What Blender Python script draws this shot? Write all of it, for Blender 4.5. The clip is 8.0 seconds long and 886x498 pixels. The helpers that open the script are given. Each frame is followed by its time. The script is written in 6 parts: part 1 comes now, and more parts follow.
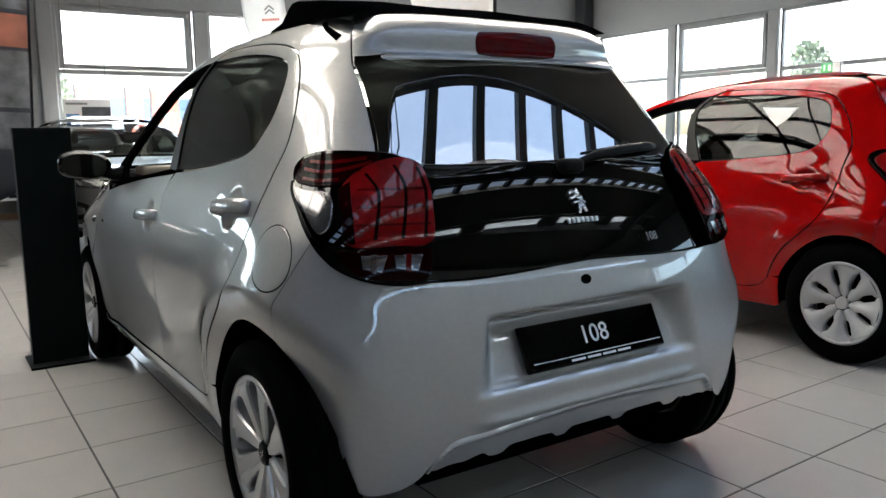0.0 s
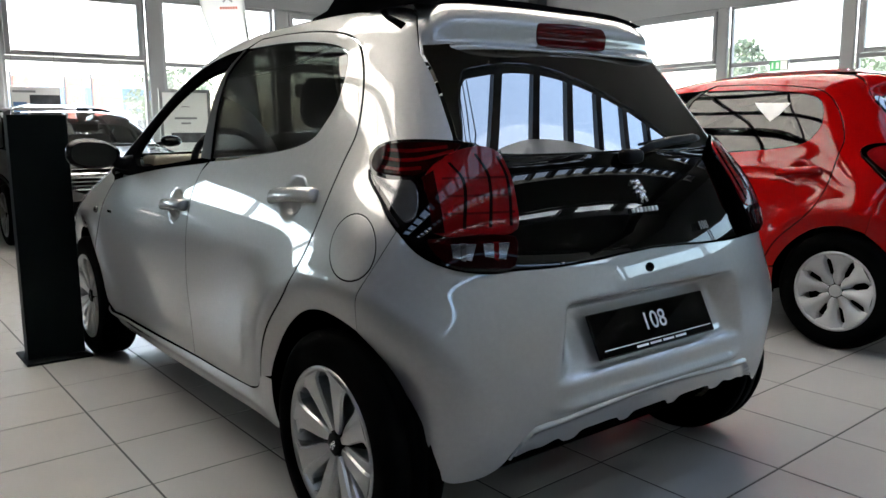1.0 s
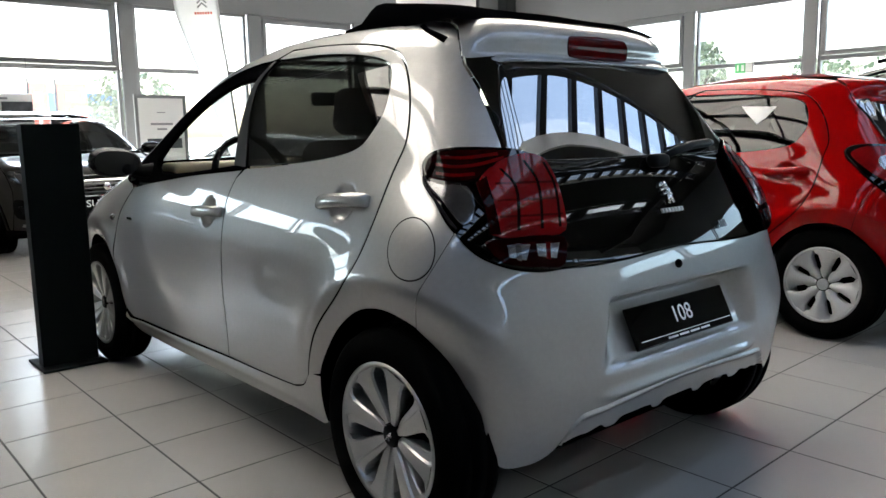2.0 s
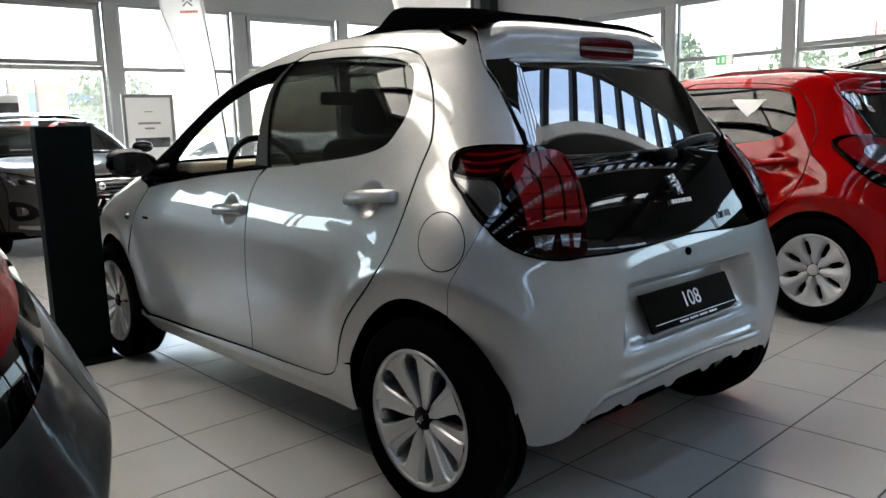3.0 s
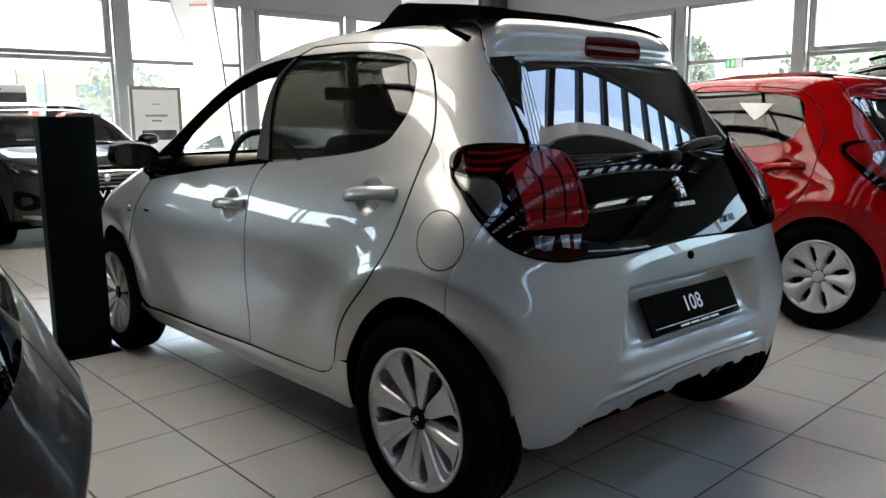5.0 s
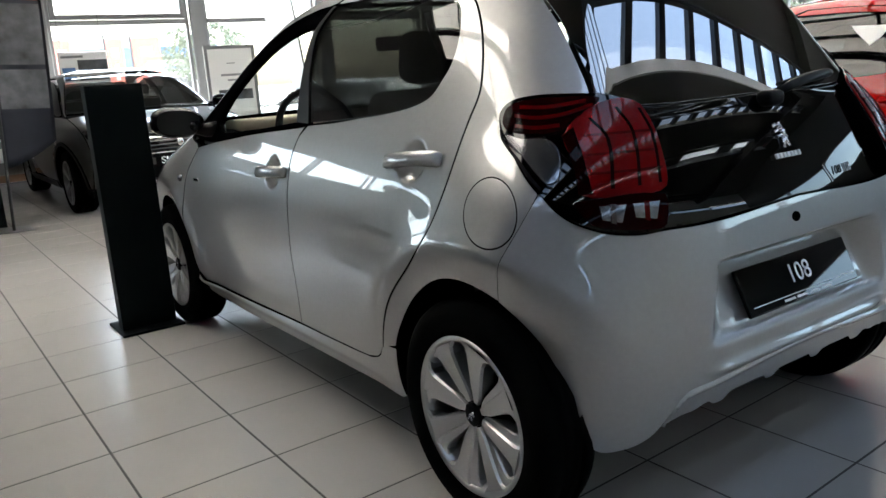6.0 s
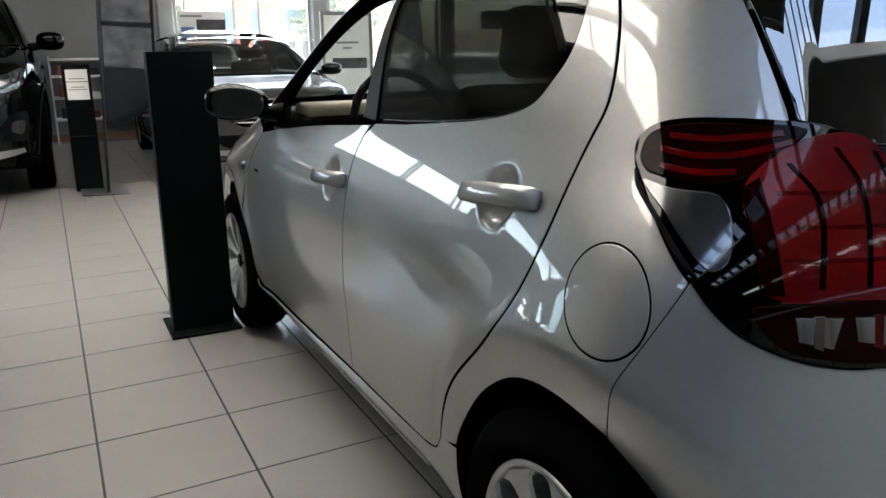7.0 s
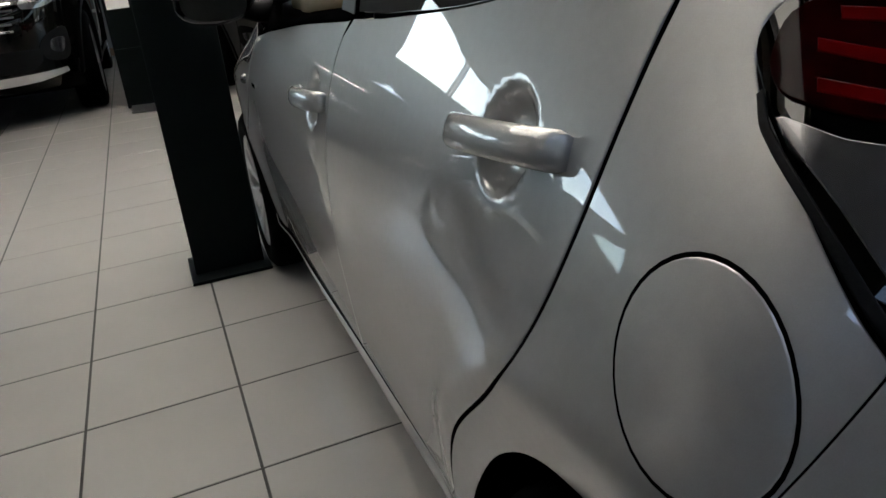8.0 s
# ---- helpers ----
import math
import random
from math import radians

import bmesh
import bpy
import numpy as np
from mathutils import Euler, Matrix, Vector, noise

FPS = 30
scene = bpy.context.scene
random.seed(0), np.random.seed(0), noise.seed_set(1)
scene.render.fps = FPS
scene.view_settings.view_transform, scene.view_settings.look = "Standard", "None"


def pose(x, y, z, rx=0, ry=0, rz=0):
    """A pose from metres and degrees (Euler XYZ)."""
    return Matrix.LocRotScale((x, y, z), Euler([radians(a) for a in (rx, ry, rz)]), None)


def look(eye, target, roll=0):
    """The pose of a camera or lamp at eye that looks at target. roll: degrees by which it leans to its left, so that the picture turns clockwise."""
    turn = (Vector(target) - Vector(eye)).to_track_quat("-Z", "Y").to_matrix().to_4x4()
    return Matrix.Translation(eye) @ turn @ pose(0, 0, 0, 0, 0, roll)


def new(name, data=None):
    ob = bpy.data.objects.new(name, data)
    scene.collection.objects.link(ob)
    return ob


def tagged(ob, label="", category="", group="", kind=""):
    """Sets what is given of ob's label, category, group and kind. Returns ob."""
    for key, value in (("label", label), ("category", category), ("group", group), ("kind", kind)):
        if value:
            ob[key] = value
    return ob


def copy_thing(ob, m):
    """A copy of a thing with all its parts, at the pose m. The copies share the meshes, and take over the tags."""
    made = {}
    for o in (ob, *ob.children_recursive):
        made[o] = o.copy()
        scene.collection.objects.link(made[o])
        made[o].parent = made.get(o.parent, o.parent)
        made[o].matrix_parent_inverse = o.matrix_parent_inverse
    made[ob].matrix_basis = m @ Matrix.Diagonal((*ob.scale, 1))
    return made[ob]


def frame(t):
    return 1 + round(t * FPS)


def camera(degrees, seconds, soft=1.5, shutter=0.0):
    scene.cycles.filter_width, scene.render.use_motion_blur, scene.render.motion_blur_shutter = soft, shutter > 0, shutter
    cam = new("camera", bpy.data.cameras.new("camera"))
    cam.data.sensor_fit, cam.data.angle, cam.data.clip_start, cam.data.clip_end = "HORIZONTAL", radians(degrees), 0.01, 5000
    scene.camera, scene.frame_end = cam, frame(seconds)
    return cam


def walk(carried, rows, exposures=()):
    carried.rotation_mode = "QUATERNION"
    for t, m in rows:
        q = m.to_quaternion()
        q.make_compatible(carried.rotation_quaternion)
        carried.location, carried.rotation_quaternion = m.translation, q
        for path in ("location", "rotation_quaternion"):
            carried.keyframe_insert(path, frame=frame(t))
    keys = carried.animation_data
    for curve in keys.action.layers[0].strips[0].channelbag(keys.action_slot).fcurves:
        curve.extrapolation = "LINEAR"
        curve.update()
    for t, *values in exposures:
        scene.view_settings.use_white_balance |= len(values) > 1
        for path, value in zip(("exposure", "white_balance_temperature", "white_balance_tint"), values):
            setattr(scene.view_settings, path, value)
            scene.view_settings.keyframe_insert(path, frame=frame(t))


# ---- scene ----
# ---------------------------------------------------------------- camera
cam = camera(59.1, 8.0, soft=1.5, shutter=0.0)
PATH = [
    (0, (-1.422, -1.833, 1.076), (-0.333, -0.18, 0.793), -1.0),
    (0.5, (-1.607, -1.765, 1.091), (-0.453, -0.157, 0.801), -0.5),
    (1, (-1.7, -1.65, 1.071), (-0.487, -0.088, 0.769), -0.5),
    (2.3, (-2.02, -1.605, 1.096), (-0.711, -0.123, 0.791), -1.3),
    (2.5, (-2.061, -1.607, 1.1), (-0.739, -0.139, 0.788), -1.5),
    (3, (-2.115, -1.611, 1.103), (-0.796, -0.141, 0.791), -1.8),
    (3.5, (-2.119, -1.614, 1.105), (-0.801, -0.141, 0.802), -1.3),
    (4, (-2.109, -1.617, 1.103), (-0.78, -0.154, 0.798), -1.3),
    (5.5, (-2.044, -1.581, 1.1), (-0.76, -0.087, 0.755), -0.5),
    (6, (-1.821, -1.435, 1.115), (-0.71, 0.168, 0.672), -3.9),
    (6.2, (-1.764, -1.386, 1.120), (-0.745, 0.276, 0.673), -4.0),
    (6.5, (-1.664, -1.267, 1.11), (-0.724, 0.425, 0.607), -1.8),
    (7, (-1.428, -0.927, 1.145), (-0.565, 0.808, 0.652), -0.8),
    (7.2, (-1.363, -0.845, 1.135), (-0.511, 0.889, 0.603), -1.2),
    (7.5, (-1.244, -0.705, 1.11), (-0.46, 1.03, 0.497), -2.0),
    (7.8, (-1.109, -0.561, 1.104), (-0.493, 1.215, 0.415), -5.8),
    (8, (-1.055, -0.465, 1.098), (-0.459, 1.289, 0.344), -6.3),
]
walk(cam, [(t, look(eye, target, roll)) for t, eye, target, roll in PATH],
     exposures=[(0.0, 3.80, 6380, 7), (2.4, 3.68, 6380, 7), (5.5, 3.66, 6380, 7), (6.2, 3.68, 6380, 7), (7.2, 3.64, 6380, 7), (8.0, 3.38, 6450, 7)])

# ---------------------------------------------------------------- daylight
SUN_ELEVATION, SUN_AZIMUTH = 60.0, 8.0
world = bpy.data.worlds.new("sky")
scene.world = world
world.use_nodes = True
_sky = world.node_tree.nodes.new("ShaderNodeTexSky")
_sky.sky_type = "NISHITA"
_sky.sun_disc = False
_sky.sun_elevation, _sky.sun_rotation = radians(SUN_ELEVATION), radians(SUN_AZIMUTH)
_sky.air_density, _sky.dust_density, _sky.ozone_density = 1.0, 4.0, 1.0
_bg = world.node_tree.nodes["Background"]
_bg.inputs["Strength"].default_value = 0.15
world.node_tree.links.new(_sky.outputs[0], _bg.inputs["Color"])
_sun = bpy.data.lights.new("sun", "SUN")
_sun.energy, _sun.angle, _sun.color = 4.0, radians(0.6), (1.0, 0.95, 0.88)
new("sun", _sun).matrix_world = look((30 * math.sin(radians(SUN_AZIMUTH)), 30 * math.cos(radians(SUN_AZIMUTH)), 30 * math.tan(radians(SUN_ELEVATION))), (0, 0, 0))

# ---------------------------------------------------------------- materials
def material(name, color, rough=0.5, metal=0.0, noise_scale=0.0, vary=0.0, bump=0.0, coat=0.0, spec=0.5, rough_vary=0.0, detail=6.0, random_vary=0.0):
    m = bpy.data.materials.new(name)
    m.use_nodes = True
    nt = m.node_tree
    b = nt.nodes["Principled BSDF"]
    b.inputs["Base Color"].default_value = (*color, 1)
    b.inputs["Roughness"].default_value = rough
    b.inputs["Metallic"].default_value = metal
    b.inputs["Coat Weight"].default_value = coat
    b.inputs["Coat Roughness"].default_value = 0.03
    b.inputs["Specular IOR Level"].default_value = spec
    if noise_scale:
        co = nt.nodes.new("ShaderNodeTexCoord")
        nz = nt.nodes.new("ShaderNodeTexNoise")
        nz.inputs["Scale"].default_value = noise_scale
        nz.inputs["Detail"].default_value = detail
        nt.links.new(co.outputs["Object"], nz.inputs["Vector"])
        big = nt.nodes.new("ShaderNodeTexNoise")
        big.inputs["Scale"].default_value = noise_scale * 0.08
        big.inputs["Detail"].default_value = 3
        nt.links.new(co.outputs["Object"], big.inputs["Vector"])
        add = nt.nodes.new("ShaderNodeMath")
        add.operation = "ADD"
        nt.links.new(nz.outputs["Fac"], add.inputs[0])
        nt.links.new(big.outputs["Fac"], add.inputs[1])
        val = add.outputs[0]
        if random_vary:
            oi = nt.nodes.new("ShaderNodeObjectInfo")
            mul = nt.nodes.new("ShaderNodeMath")
            mul.operation = "MULTIPLY_ADD"
            nt.links.new(oi.outputs["Random"], mul.inputs[0])
            mul.inputs[1].default_value = random_vary
            nt.links.new(val, mul.inputs[2])
            val = mul.outputs[0]
        mr = nt.nodes.new("ShaderNodeMapRange")
        mr.inputs["From Min"].default_value, mr.inputs["From Max"].default_value = 0.6, 1.4
        mr.inputs["To Min"].default_value, mr.inputs["To Max"].default_value = 1 - vary, 1 + vary
        nt.links.new(val, mr.inputs["Value"])
        mix = nt.nodes.new("ShaderNodeVectorMath")
        mix.operation = "SCALE"
        mix.inputs[0].default_value = color
        nt.links.new(mr.outputs[0], mix.inputs["Scale"])
        nt.links.new(mix.outputs[0], b.inputs["Base Color"])
        if rough_vary:
            rr = nt.nodes.new("ShaderNodeMapRange")
            rr.inputs["From Min"].default_value, rr.inputs["From Max"].default_value = 0.6, 1.4
            rr.inputs["To Min"].default_value, rr.inputs["To Max"].default_value = max(0.02, rough - rough_vary), rough + rough_vary
            nt.links.new(val, rr.inputs["Value"])
            nt.links.new(rr.outputs[0], b.inputs["Roughness"])
        if bump:
            bp = nt.nodes.new("ShaderNodeBump")
            bp.inputs["Strength"].default_value = 1.0
            bp.inputs["Distance"].default_value = bump
            nt.links.new(nz.outputs["Fac"], bp.inputs["Height"])
            nt.links.new(bp.outputs[0], b.inputs["Normal"])
    return m


def paint(name, color, metal=0.6, rough=0.35, flake=0.06, ior=1.5):
    """Car paint: flaked base under clear coat."""
    m = material(name, color, rough, metal, noise_scale=900, vary=flake, coat=1.0, detail=1.0, spec=0.1)
    b = m.node_tree.nodes["Principled BSDF"]
    b.inputs["Coat IOR"].default_value = ior
    b.inputs["Coat Roughness"].default_value = 0.012
    return m


def glass_tinted(name, tint, shade, facing=0.05):
    """Thin window glass: part mirror by Fresnel, the rest lets tinted light through."""
    m = bpy.data.materials.new(name)
    m.use_nodes = True
    nt = m.node_tree
    nt.nodes.remove(nt.nodes["Principled BSDF"])
    out = nt.nodes["Material Output"]
    tr = nt.nodes.new("ShaderNodeBsdfTransparent")
    tr.inputs["Color"].default_value = (*[c * shade for c in tint], 1)
    gl = nt.nodes.new("ShaderNodeBsdfGlossy")
    gl.inputs["Roughness"].default_value = 0.0
    gl.inputs["Color"].default_value = (1, 1, 1, 1)
    lw = nt.nodes.new("ShaderNodeLayerWeight")
    lw.inputs["Blend"].default_value = 0.5
    pw = nt.nodes.new("ShaderNodeMath")
    pw.operation = "POWER"
    pw.inputs[1].default_value = 4.0
    nt.links.new(lw.outputs["Facing"], pw.inputs[0])
    fr = nt.nodes.new("ShaderNodeMath")
    fr.operation = "MULTIPLY_ADD"
    fr.inputs[1].default_value, fr.inputs[2].default_value = 0.80, facing
    nt.links.new(pw.outputs[0], fr.inputs[0])
    mx = nt.nodes.new("ShaderNodeMixShader")
    nt.links.new(fr.outputs[0], mx.inputs[0])
    nt.links.new(tr.outputs[0], mx.inputs[1])
    nt.links.new(gl.outputs[0], mx.inputs[2])
    nt.links.new(mx.outputs[0], out.inputs["Surface"])
    return m


def glow(name, color, strength):
    m = bpy.data.materials.new(name)
    m.use_nodes = True
    b = m.node_tree.nodes["Principled BSDF"]
    b.inputs["Base Color"].default_value = (*color, 1)
    b.inputs["Emission Color"].default_value = (*color, 1)
    b.inputs["Emission Strength"].default_value = strength
    return m


M_SILVER = paint("silver_paint", (0.345, 0.342, 0.337), 0.70, 0.42, 0.05, 1.75)
M_RED = paint("red_paint", (0.26, 0.0010, 0.0015), 0.0, 0.5, 0.02, 1.34)
M_RED.node_tree.nodes["Principled BSDF"].inputs["Specular IOR Level"].default_value = 0.0
M_DARKGREY = paint("dark_grey_paint", (0.021, 0.0185, 0.017), 0.7, 0.30, 0.08, 1.6)
M_GREY = paint("grey_paint", (0.07, 0.068, 0.066), 0.6, 0.3)
M_BLACKPAINT = paint("black_paint", (0.0015, 0.0015, 0.0015), 0.0, 0.5, 0.02, 1.25)
M_BLACKPAINT.node_tree.nodes["Principled BSDF"].inputs["Specular IOR Level"].default_value = 0.0
M_WHITEPAINT = paint("white_paint", (0.8, 0.8, 0.79), 0.0, 0.4, 0.01)
M_BLACKGLOSS = material("gloss_black", (0.0004, 0.0004, 0.0004), 0.02, spec=0.35)
M_PLASTIC = material("black_plastic", (0.004, 0.004, 0.0045), 0.45, noise_scale=300, vary=0.2, bump=0.0004, spec=0.06)
M_INNER = material("dark_inner", (0.0015, 0.0015, 0.0015), 0.95, spec=0.0)
M_RUBBER = material("tyre_rubber", (0.0015, 0.0015, 0.0015), 0.8, noise_scale=120, vary=0.3, bump=0.0008, spec=0.02)
M_ALLOY = material("alloy_silver", (0.40, 0.40, 0.40), 0.3, 0.8, noise_scale=60, vary=0.04, coat=0.4)
M_ALLOYDARK = material("grey_alloy", (0.16, 0.16, 0.165), 0.3, 0.7, noise_scale=60, vary=0.04, coat=0.4)
M_CHROME = material("chrome", (0.85, 0.85, 0.86), 0.06, 1.0)
M_CANVAS = material("roof_canvas", (0.0015, 0.0015, 0.0018), 0.9, noise_scale=250, vary=0.3, bump=0.0006, spec=0.0)
M_SEAT = material("seat_cloth", (0.012, 0.012, 0.013), 0.9, noise_scale=200, vary=0.3, bump=0.0006)
M_BEIGE = material("beige_trim", (0.42, 0.36, 0.27), 0.6, noise_scale=80, vary=0.08)
M_GLASS = glass_tinted("window_glass", (0.95, 1.0, 0.97), 0.9)
M_PRIVACY = glass_tinted("privacy_glass", (0.95, 1.0, 0.97), 0.02, 0.03)
M_REARGLASS = glass_tinted("rear_glass", (0.95, 1.0, 0.97), 0.005, 0.17)
M_TOTEM = material("totem_black", (0.004, 0.0055, 0.006), 0.45, noise_scale=40, vary=0.15, spec=0.04)
M_TILE = material("floor_tile", (0.275, 0.268, 0.257), 0.24, noise_scale=5, vary=0.03, detail=2.0, random_vary=0.3)
M_GROUT = material("grout", (0.02, 0.019, 0.018), 0.8, noise_scale=60, vary=0.3, bump=0.0005)
M_WALL = material("white_wall", (0.74, 0.74, 0.73), 0.7, noise_scale=30, vary=0.03, bump=0.0003)
M_FASCIA = material("grey_fascia", (0.20, 0.20, 0.205), 0.5, noise_scale=20, vary=0.03)
M_BACKWALL = material("dark_panelled_wall", (0.06, 0.057, 0.054), 0.6, noise_scale=20, vary=0.06)
M_FRAME = material("window_aluminium", (0.19, 0.19, 0.195), 0.4, 0.0, noise_scale=30, vary=0.03)
M_CEIL = material("ceiling_sheet", (0.055, 0.052, 0.047), 0.7, noise_scale=10, vary=0.04)
M_STEEL = material("dark_steel", (0.03, 0.032, 0.035), 0.5, 0.0, noise_scale=30, vary=0.1)
M_REDLENS = material("red_lens", (0.125, 0.0010, 0.002), 0.25, noise_scale=14, vary=0.5, coat=0.3, spec=0.05)
M_CLEARLENS = material("clear_lens", (0.13, 0.13, 0.135), 0.12, 0.8, noise_scale=60, vary=0.4, coat=0.6)
M_AMBER = material("amber_lens", (0.035, 0.013, 0.005), 0.15, coat=1.0)
M_PILLAR = material("pillar_film", (0.014, 0.014, 0.0145), 0.45, noise_scale=120, vary=0.1, spec=0.2)
M_LETTER = material("silver_print", (0.70, 0.71, 0.72), 0.35)
M_COVER = material("wheel_cover", (0.36, 0.365, 0.37), 0.35, 0.2, noise_scale=60, vary=0.04)
M_BASE = material("brown_baseboard", (0.16, 0.09, 0.05), 0.5, noise_scale=30, vary=0.2)
M_ASPHALT = material("light_paving", (0.42, 0.41, 0.40), 0.9, noise_scale=6, vary=0.15, bump=0.002)
M_FOLIAGE = material("foliage", (0.09, 0.12, 0.06), 0.7, noise_scale=3, vary=0.5)
M_BARK = material("bark", (0.09, 0.07, 0.05), 0.9, noise_scale=12, vary=0.3)
M_BANNER_RED = material("red_banner_cloth", (0.74, 0.15, 0.10), 0.7, noise_scale=4, vary=0.12)
M_BANNER_WHITE = material("white_banner_cloth", (0.78, 0.78, 0.78), 0.75, noise_scale=5, vary=0.04)
M_PAPER = material("white_paper", (0.80, 0.80, 0.79), 0.6)
M_INK = material("grey_ink", (0.25, 0.25, 0.26), 0.6)
M_BLUE = material("blue_cladding", (0.10, 0.20, 0.42), 0.5, noise_scale=2, vary=0.1)
M_EXIT = glow("exit_sign_green", (0.10, 0.42, 0.16), 0.05)
M_FLAGNAVY = material("navy_cloth", (0.012, 0.016, 0.028), 0.7, noise_scale=6, vary=0.3)
M_FLAGGREY = material("grey_print", (0.06, 0.065, 0.075), 0.7, noise_scale=9, vary=0.95)
M_FLAGRUST = material("rust_print", (0.16, 0.05, 0.03), 0.7, noise_scale=6, vary=0.4)
M_TILE_FAR = material("floor_tile_far", (0.275, 0.268, 0.257), 0.24, noise_scale=5, vary=0.03, detail=2.0)
M_LAMPGLASS = material("headlamp_glass", (0.05, 0.05, 0.055), 0.08, 0.2, noise_scale=30, vary=0.5, coat=1.0)
M_WINDSCREEN = glass_tinted("windscreen_glass", (0.95, 1.0, 0.97), 0.55)


def opal(name, color):
    """Translucent roof sheeting."""
    m = bpy.data.materials.new(name)
    m.use_nodes = True
    nt = m.node_tree
    nt.nodes.remove(nt.nodes["Principled BSDF"])
    tl = nt.nodes.new("ShaderNodeBsdfTranslucent")
    tl.inputs["Color"].default_value = (*color, 1)
    df = nt.nodes.new("ShaderNodeBsdfDiffuse")
    df.inputs["Color"].default_value = (*color, 1)
    mx = nt.nodes.new("ShaderNodeMixShader")
    mx.inputs[0].default_value = 0.25
    nt.links.new(tl.outputs[0], mx.inputs[1])
    nt.links.new(df.outputs[0], mx.inputs[2])
    nt.links.new(mx.outputs[0], nt.nodes["Material Output"].inputs["Surface"])
    return m


def veiled_glass(name, clear, veil):
    """Building glass: mostly clear, mixed with a pale translucent veil that imitates glare."""
    m = glass_tinted(name, (0.97, 1.0, 0.99), clear)
    nt = m.node_tree
    out = nt.nodes["Material Output"]
    shader = out.inputs["Surface"].links[0].from_socket
    tl = nt.nodes.new("ShaderNodeBsdfTranslucent")
    tl.inputs["Color"].default_value = (0.8, 0.8, 0.8, 1)
    mx = nt.nodes.new("ShaderNodeMixShader")
    mx.inputs[0].default_value = veil
    nt.links.new(shader, mx.inputs[1])
    nt.links.new(tl.outputs[0], mx.inputs[2])
    nt.links.new(mx.outputs[0], out.inputs["Surface"])
    return m


# the veil stands in for window glare and pales the sky overhead
M_SCREEN = veiled_glass("clear_glass", 0.93, 0.012)
M_SKYGLASS = veiled_glass("roof_glass", 0.93, 0.05)
M_OPAL = opal("opal_roof_sheet", (0.78, 0.755, 0.71))
M_OPALSOUTH = opal("cool_opal_roof_sheet", (0.76, 0.80, 0.82))
M_REDMID = material("deep_red_lens", (0.06, 0.0007, 0.0012), 0.3, noise_scale=30, vary=0.5, coat=0.3, spec=0.0)
M_REDDARK = material("dark_red_lens", (0.007, 0.0003, 0.0004), 0.3, noise_scale=40, vary=0.35, coat=0.1, spec=0.0)

# ---------------------------------------------------------------- car body surface
def smooth_curve(pairs):
    """A soft curve through (z, value) pairs: monotone cubic, eased, then a natural spline."""
    xs, ys = np.array(pairs, float).T
    h, d = np.diff(xs), np.diff(ys) / np.diff(xs)
    m = np.zeros_like(ys)
    m[0], m[-1] = d[0], d[-1]
    for i in range(1, len(xs) - 1):
        if d[i - 1] * d[i] > 0:
            a, b = 2 * h[i] + h[i - 1], h[i] + 2 * h[i - 1]
            m[i] = (a + b) / (a / d[i - 1] + b / d[i])

    def raw(x):
        i = np.clip(np.searchsorted(xs, x, side="right") - 1, 0, len(xs) - 2)
        t = np.clip((x - xs[i]) / h[i], 0, 1)
        inside = ((2 * t**3 - 3 * t**2 + 1) * ys[i] + (t**3 - 2 * t**2 + t) * h[i] * m[i]
                  + (3 * t**2 - 2 * t**3) * ys[i + 1] + (t**3 - t**2) * h[i] * m[i + 1])
        return inside + np.where(x < xs[0], (x - xs[0]) * m[0], 0) + np.where(x > xs[-1], (x - xs[-1]) * m[-1], 0)

    n = max(8, int(round((xs[-1] - xs[0]) / 0.035)))
    kx = np.linspace(xs[0], xs[-1], n + 1)
    off = np.linspace(-0.05, 0.05, 21)
    wt = np.exp(-(off / 0.022)**2)
    ky = (raw(kx[:, None] + off[None, :]) * wt).sum(1) / wt.sum()
    s = kx[1] - kx[0]
    A = np.zeros((n + 1, n + 1))
    r = np.zeros(n + 1)
    A[0, 0] = A[n, n] = 1
    for i in range(1, n):
        A[i, i - 1:i + 2] = 1, 4, 1
        r[i] = 6 * (ky[i + 1] - 2 * ky[i] + ky[i - 1]) / s**2
    c = np.linalg.solve(A, r)

    def f(x):
        x = np.clip(np.asarray(x, float), kx[0], kx[-1])
        i = np.clip(((x - kx[0]) / s).astype(int), 0, n - 1)
        u = x - kx[i]
        v = s - u
        return (c[i] * v**3 + c[i + 1] * u**3) / (6 * s) + (ky[i] / s - c[i] * s / 6) * v + (ky[i + 1] / s - c[i + 1] * s / 6) * u
    return f


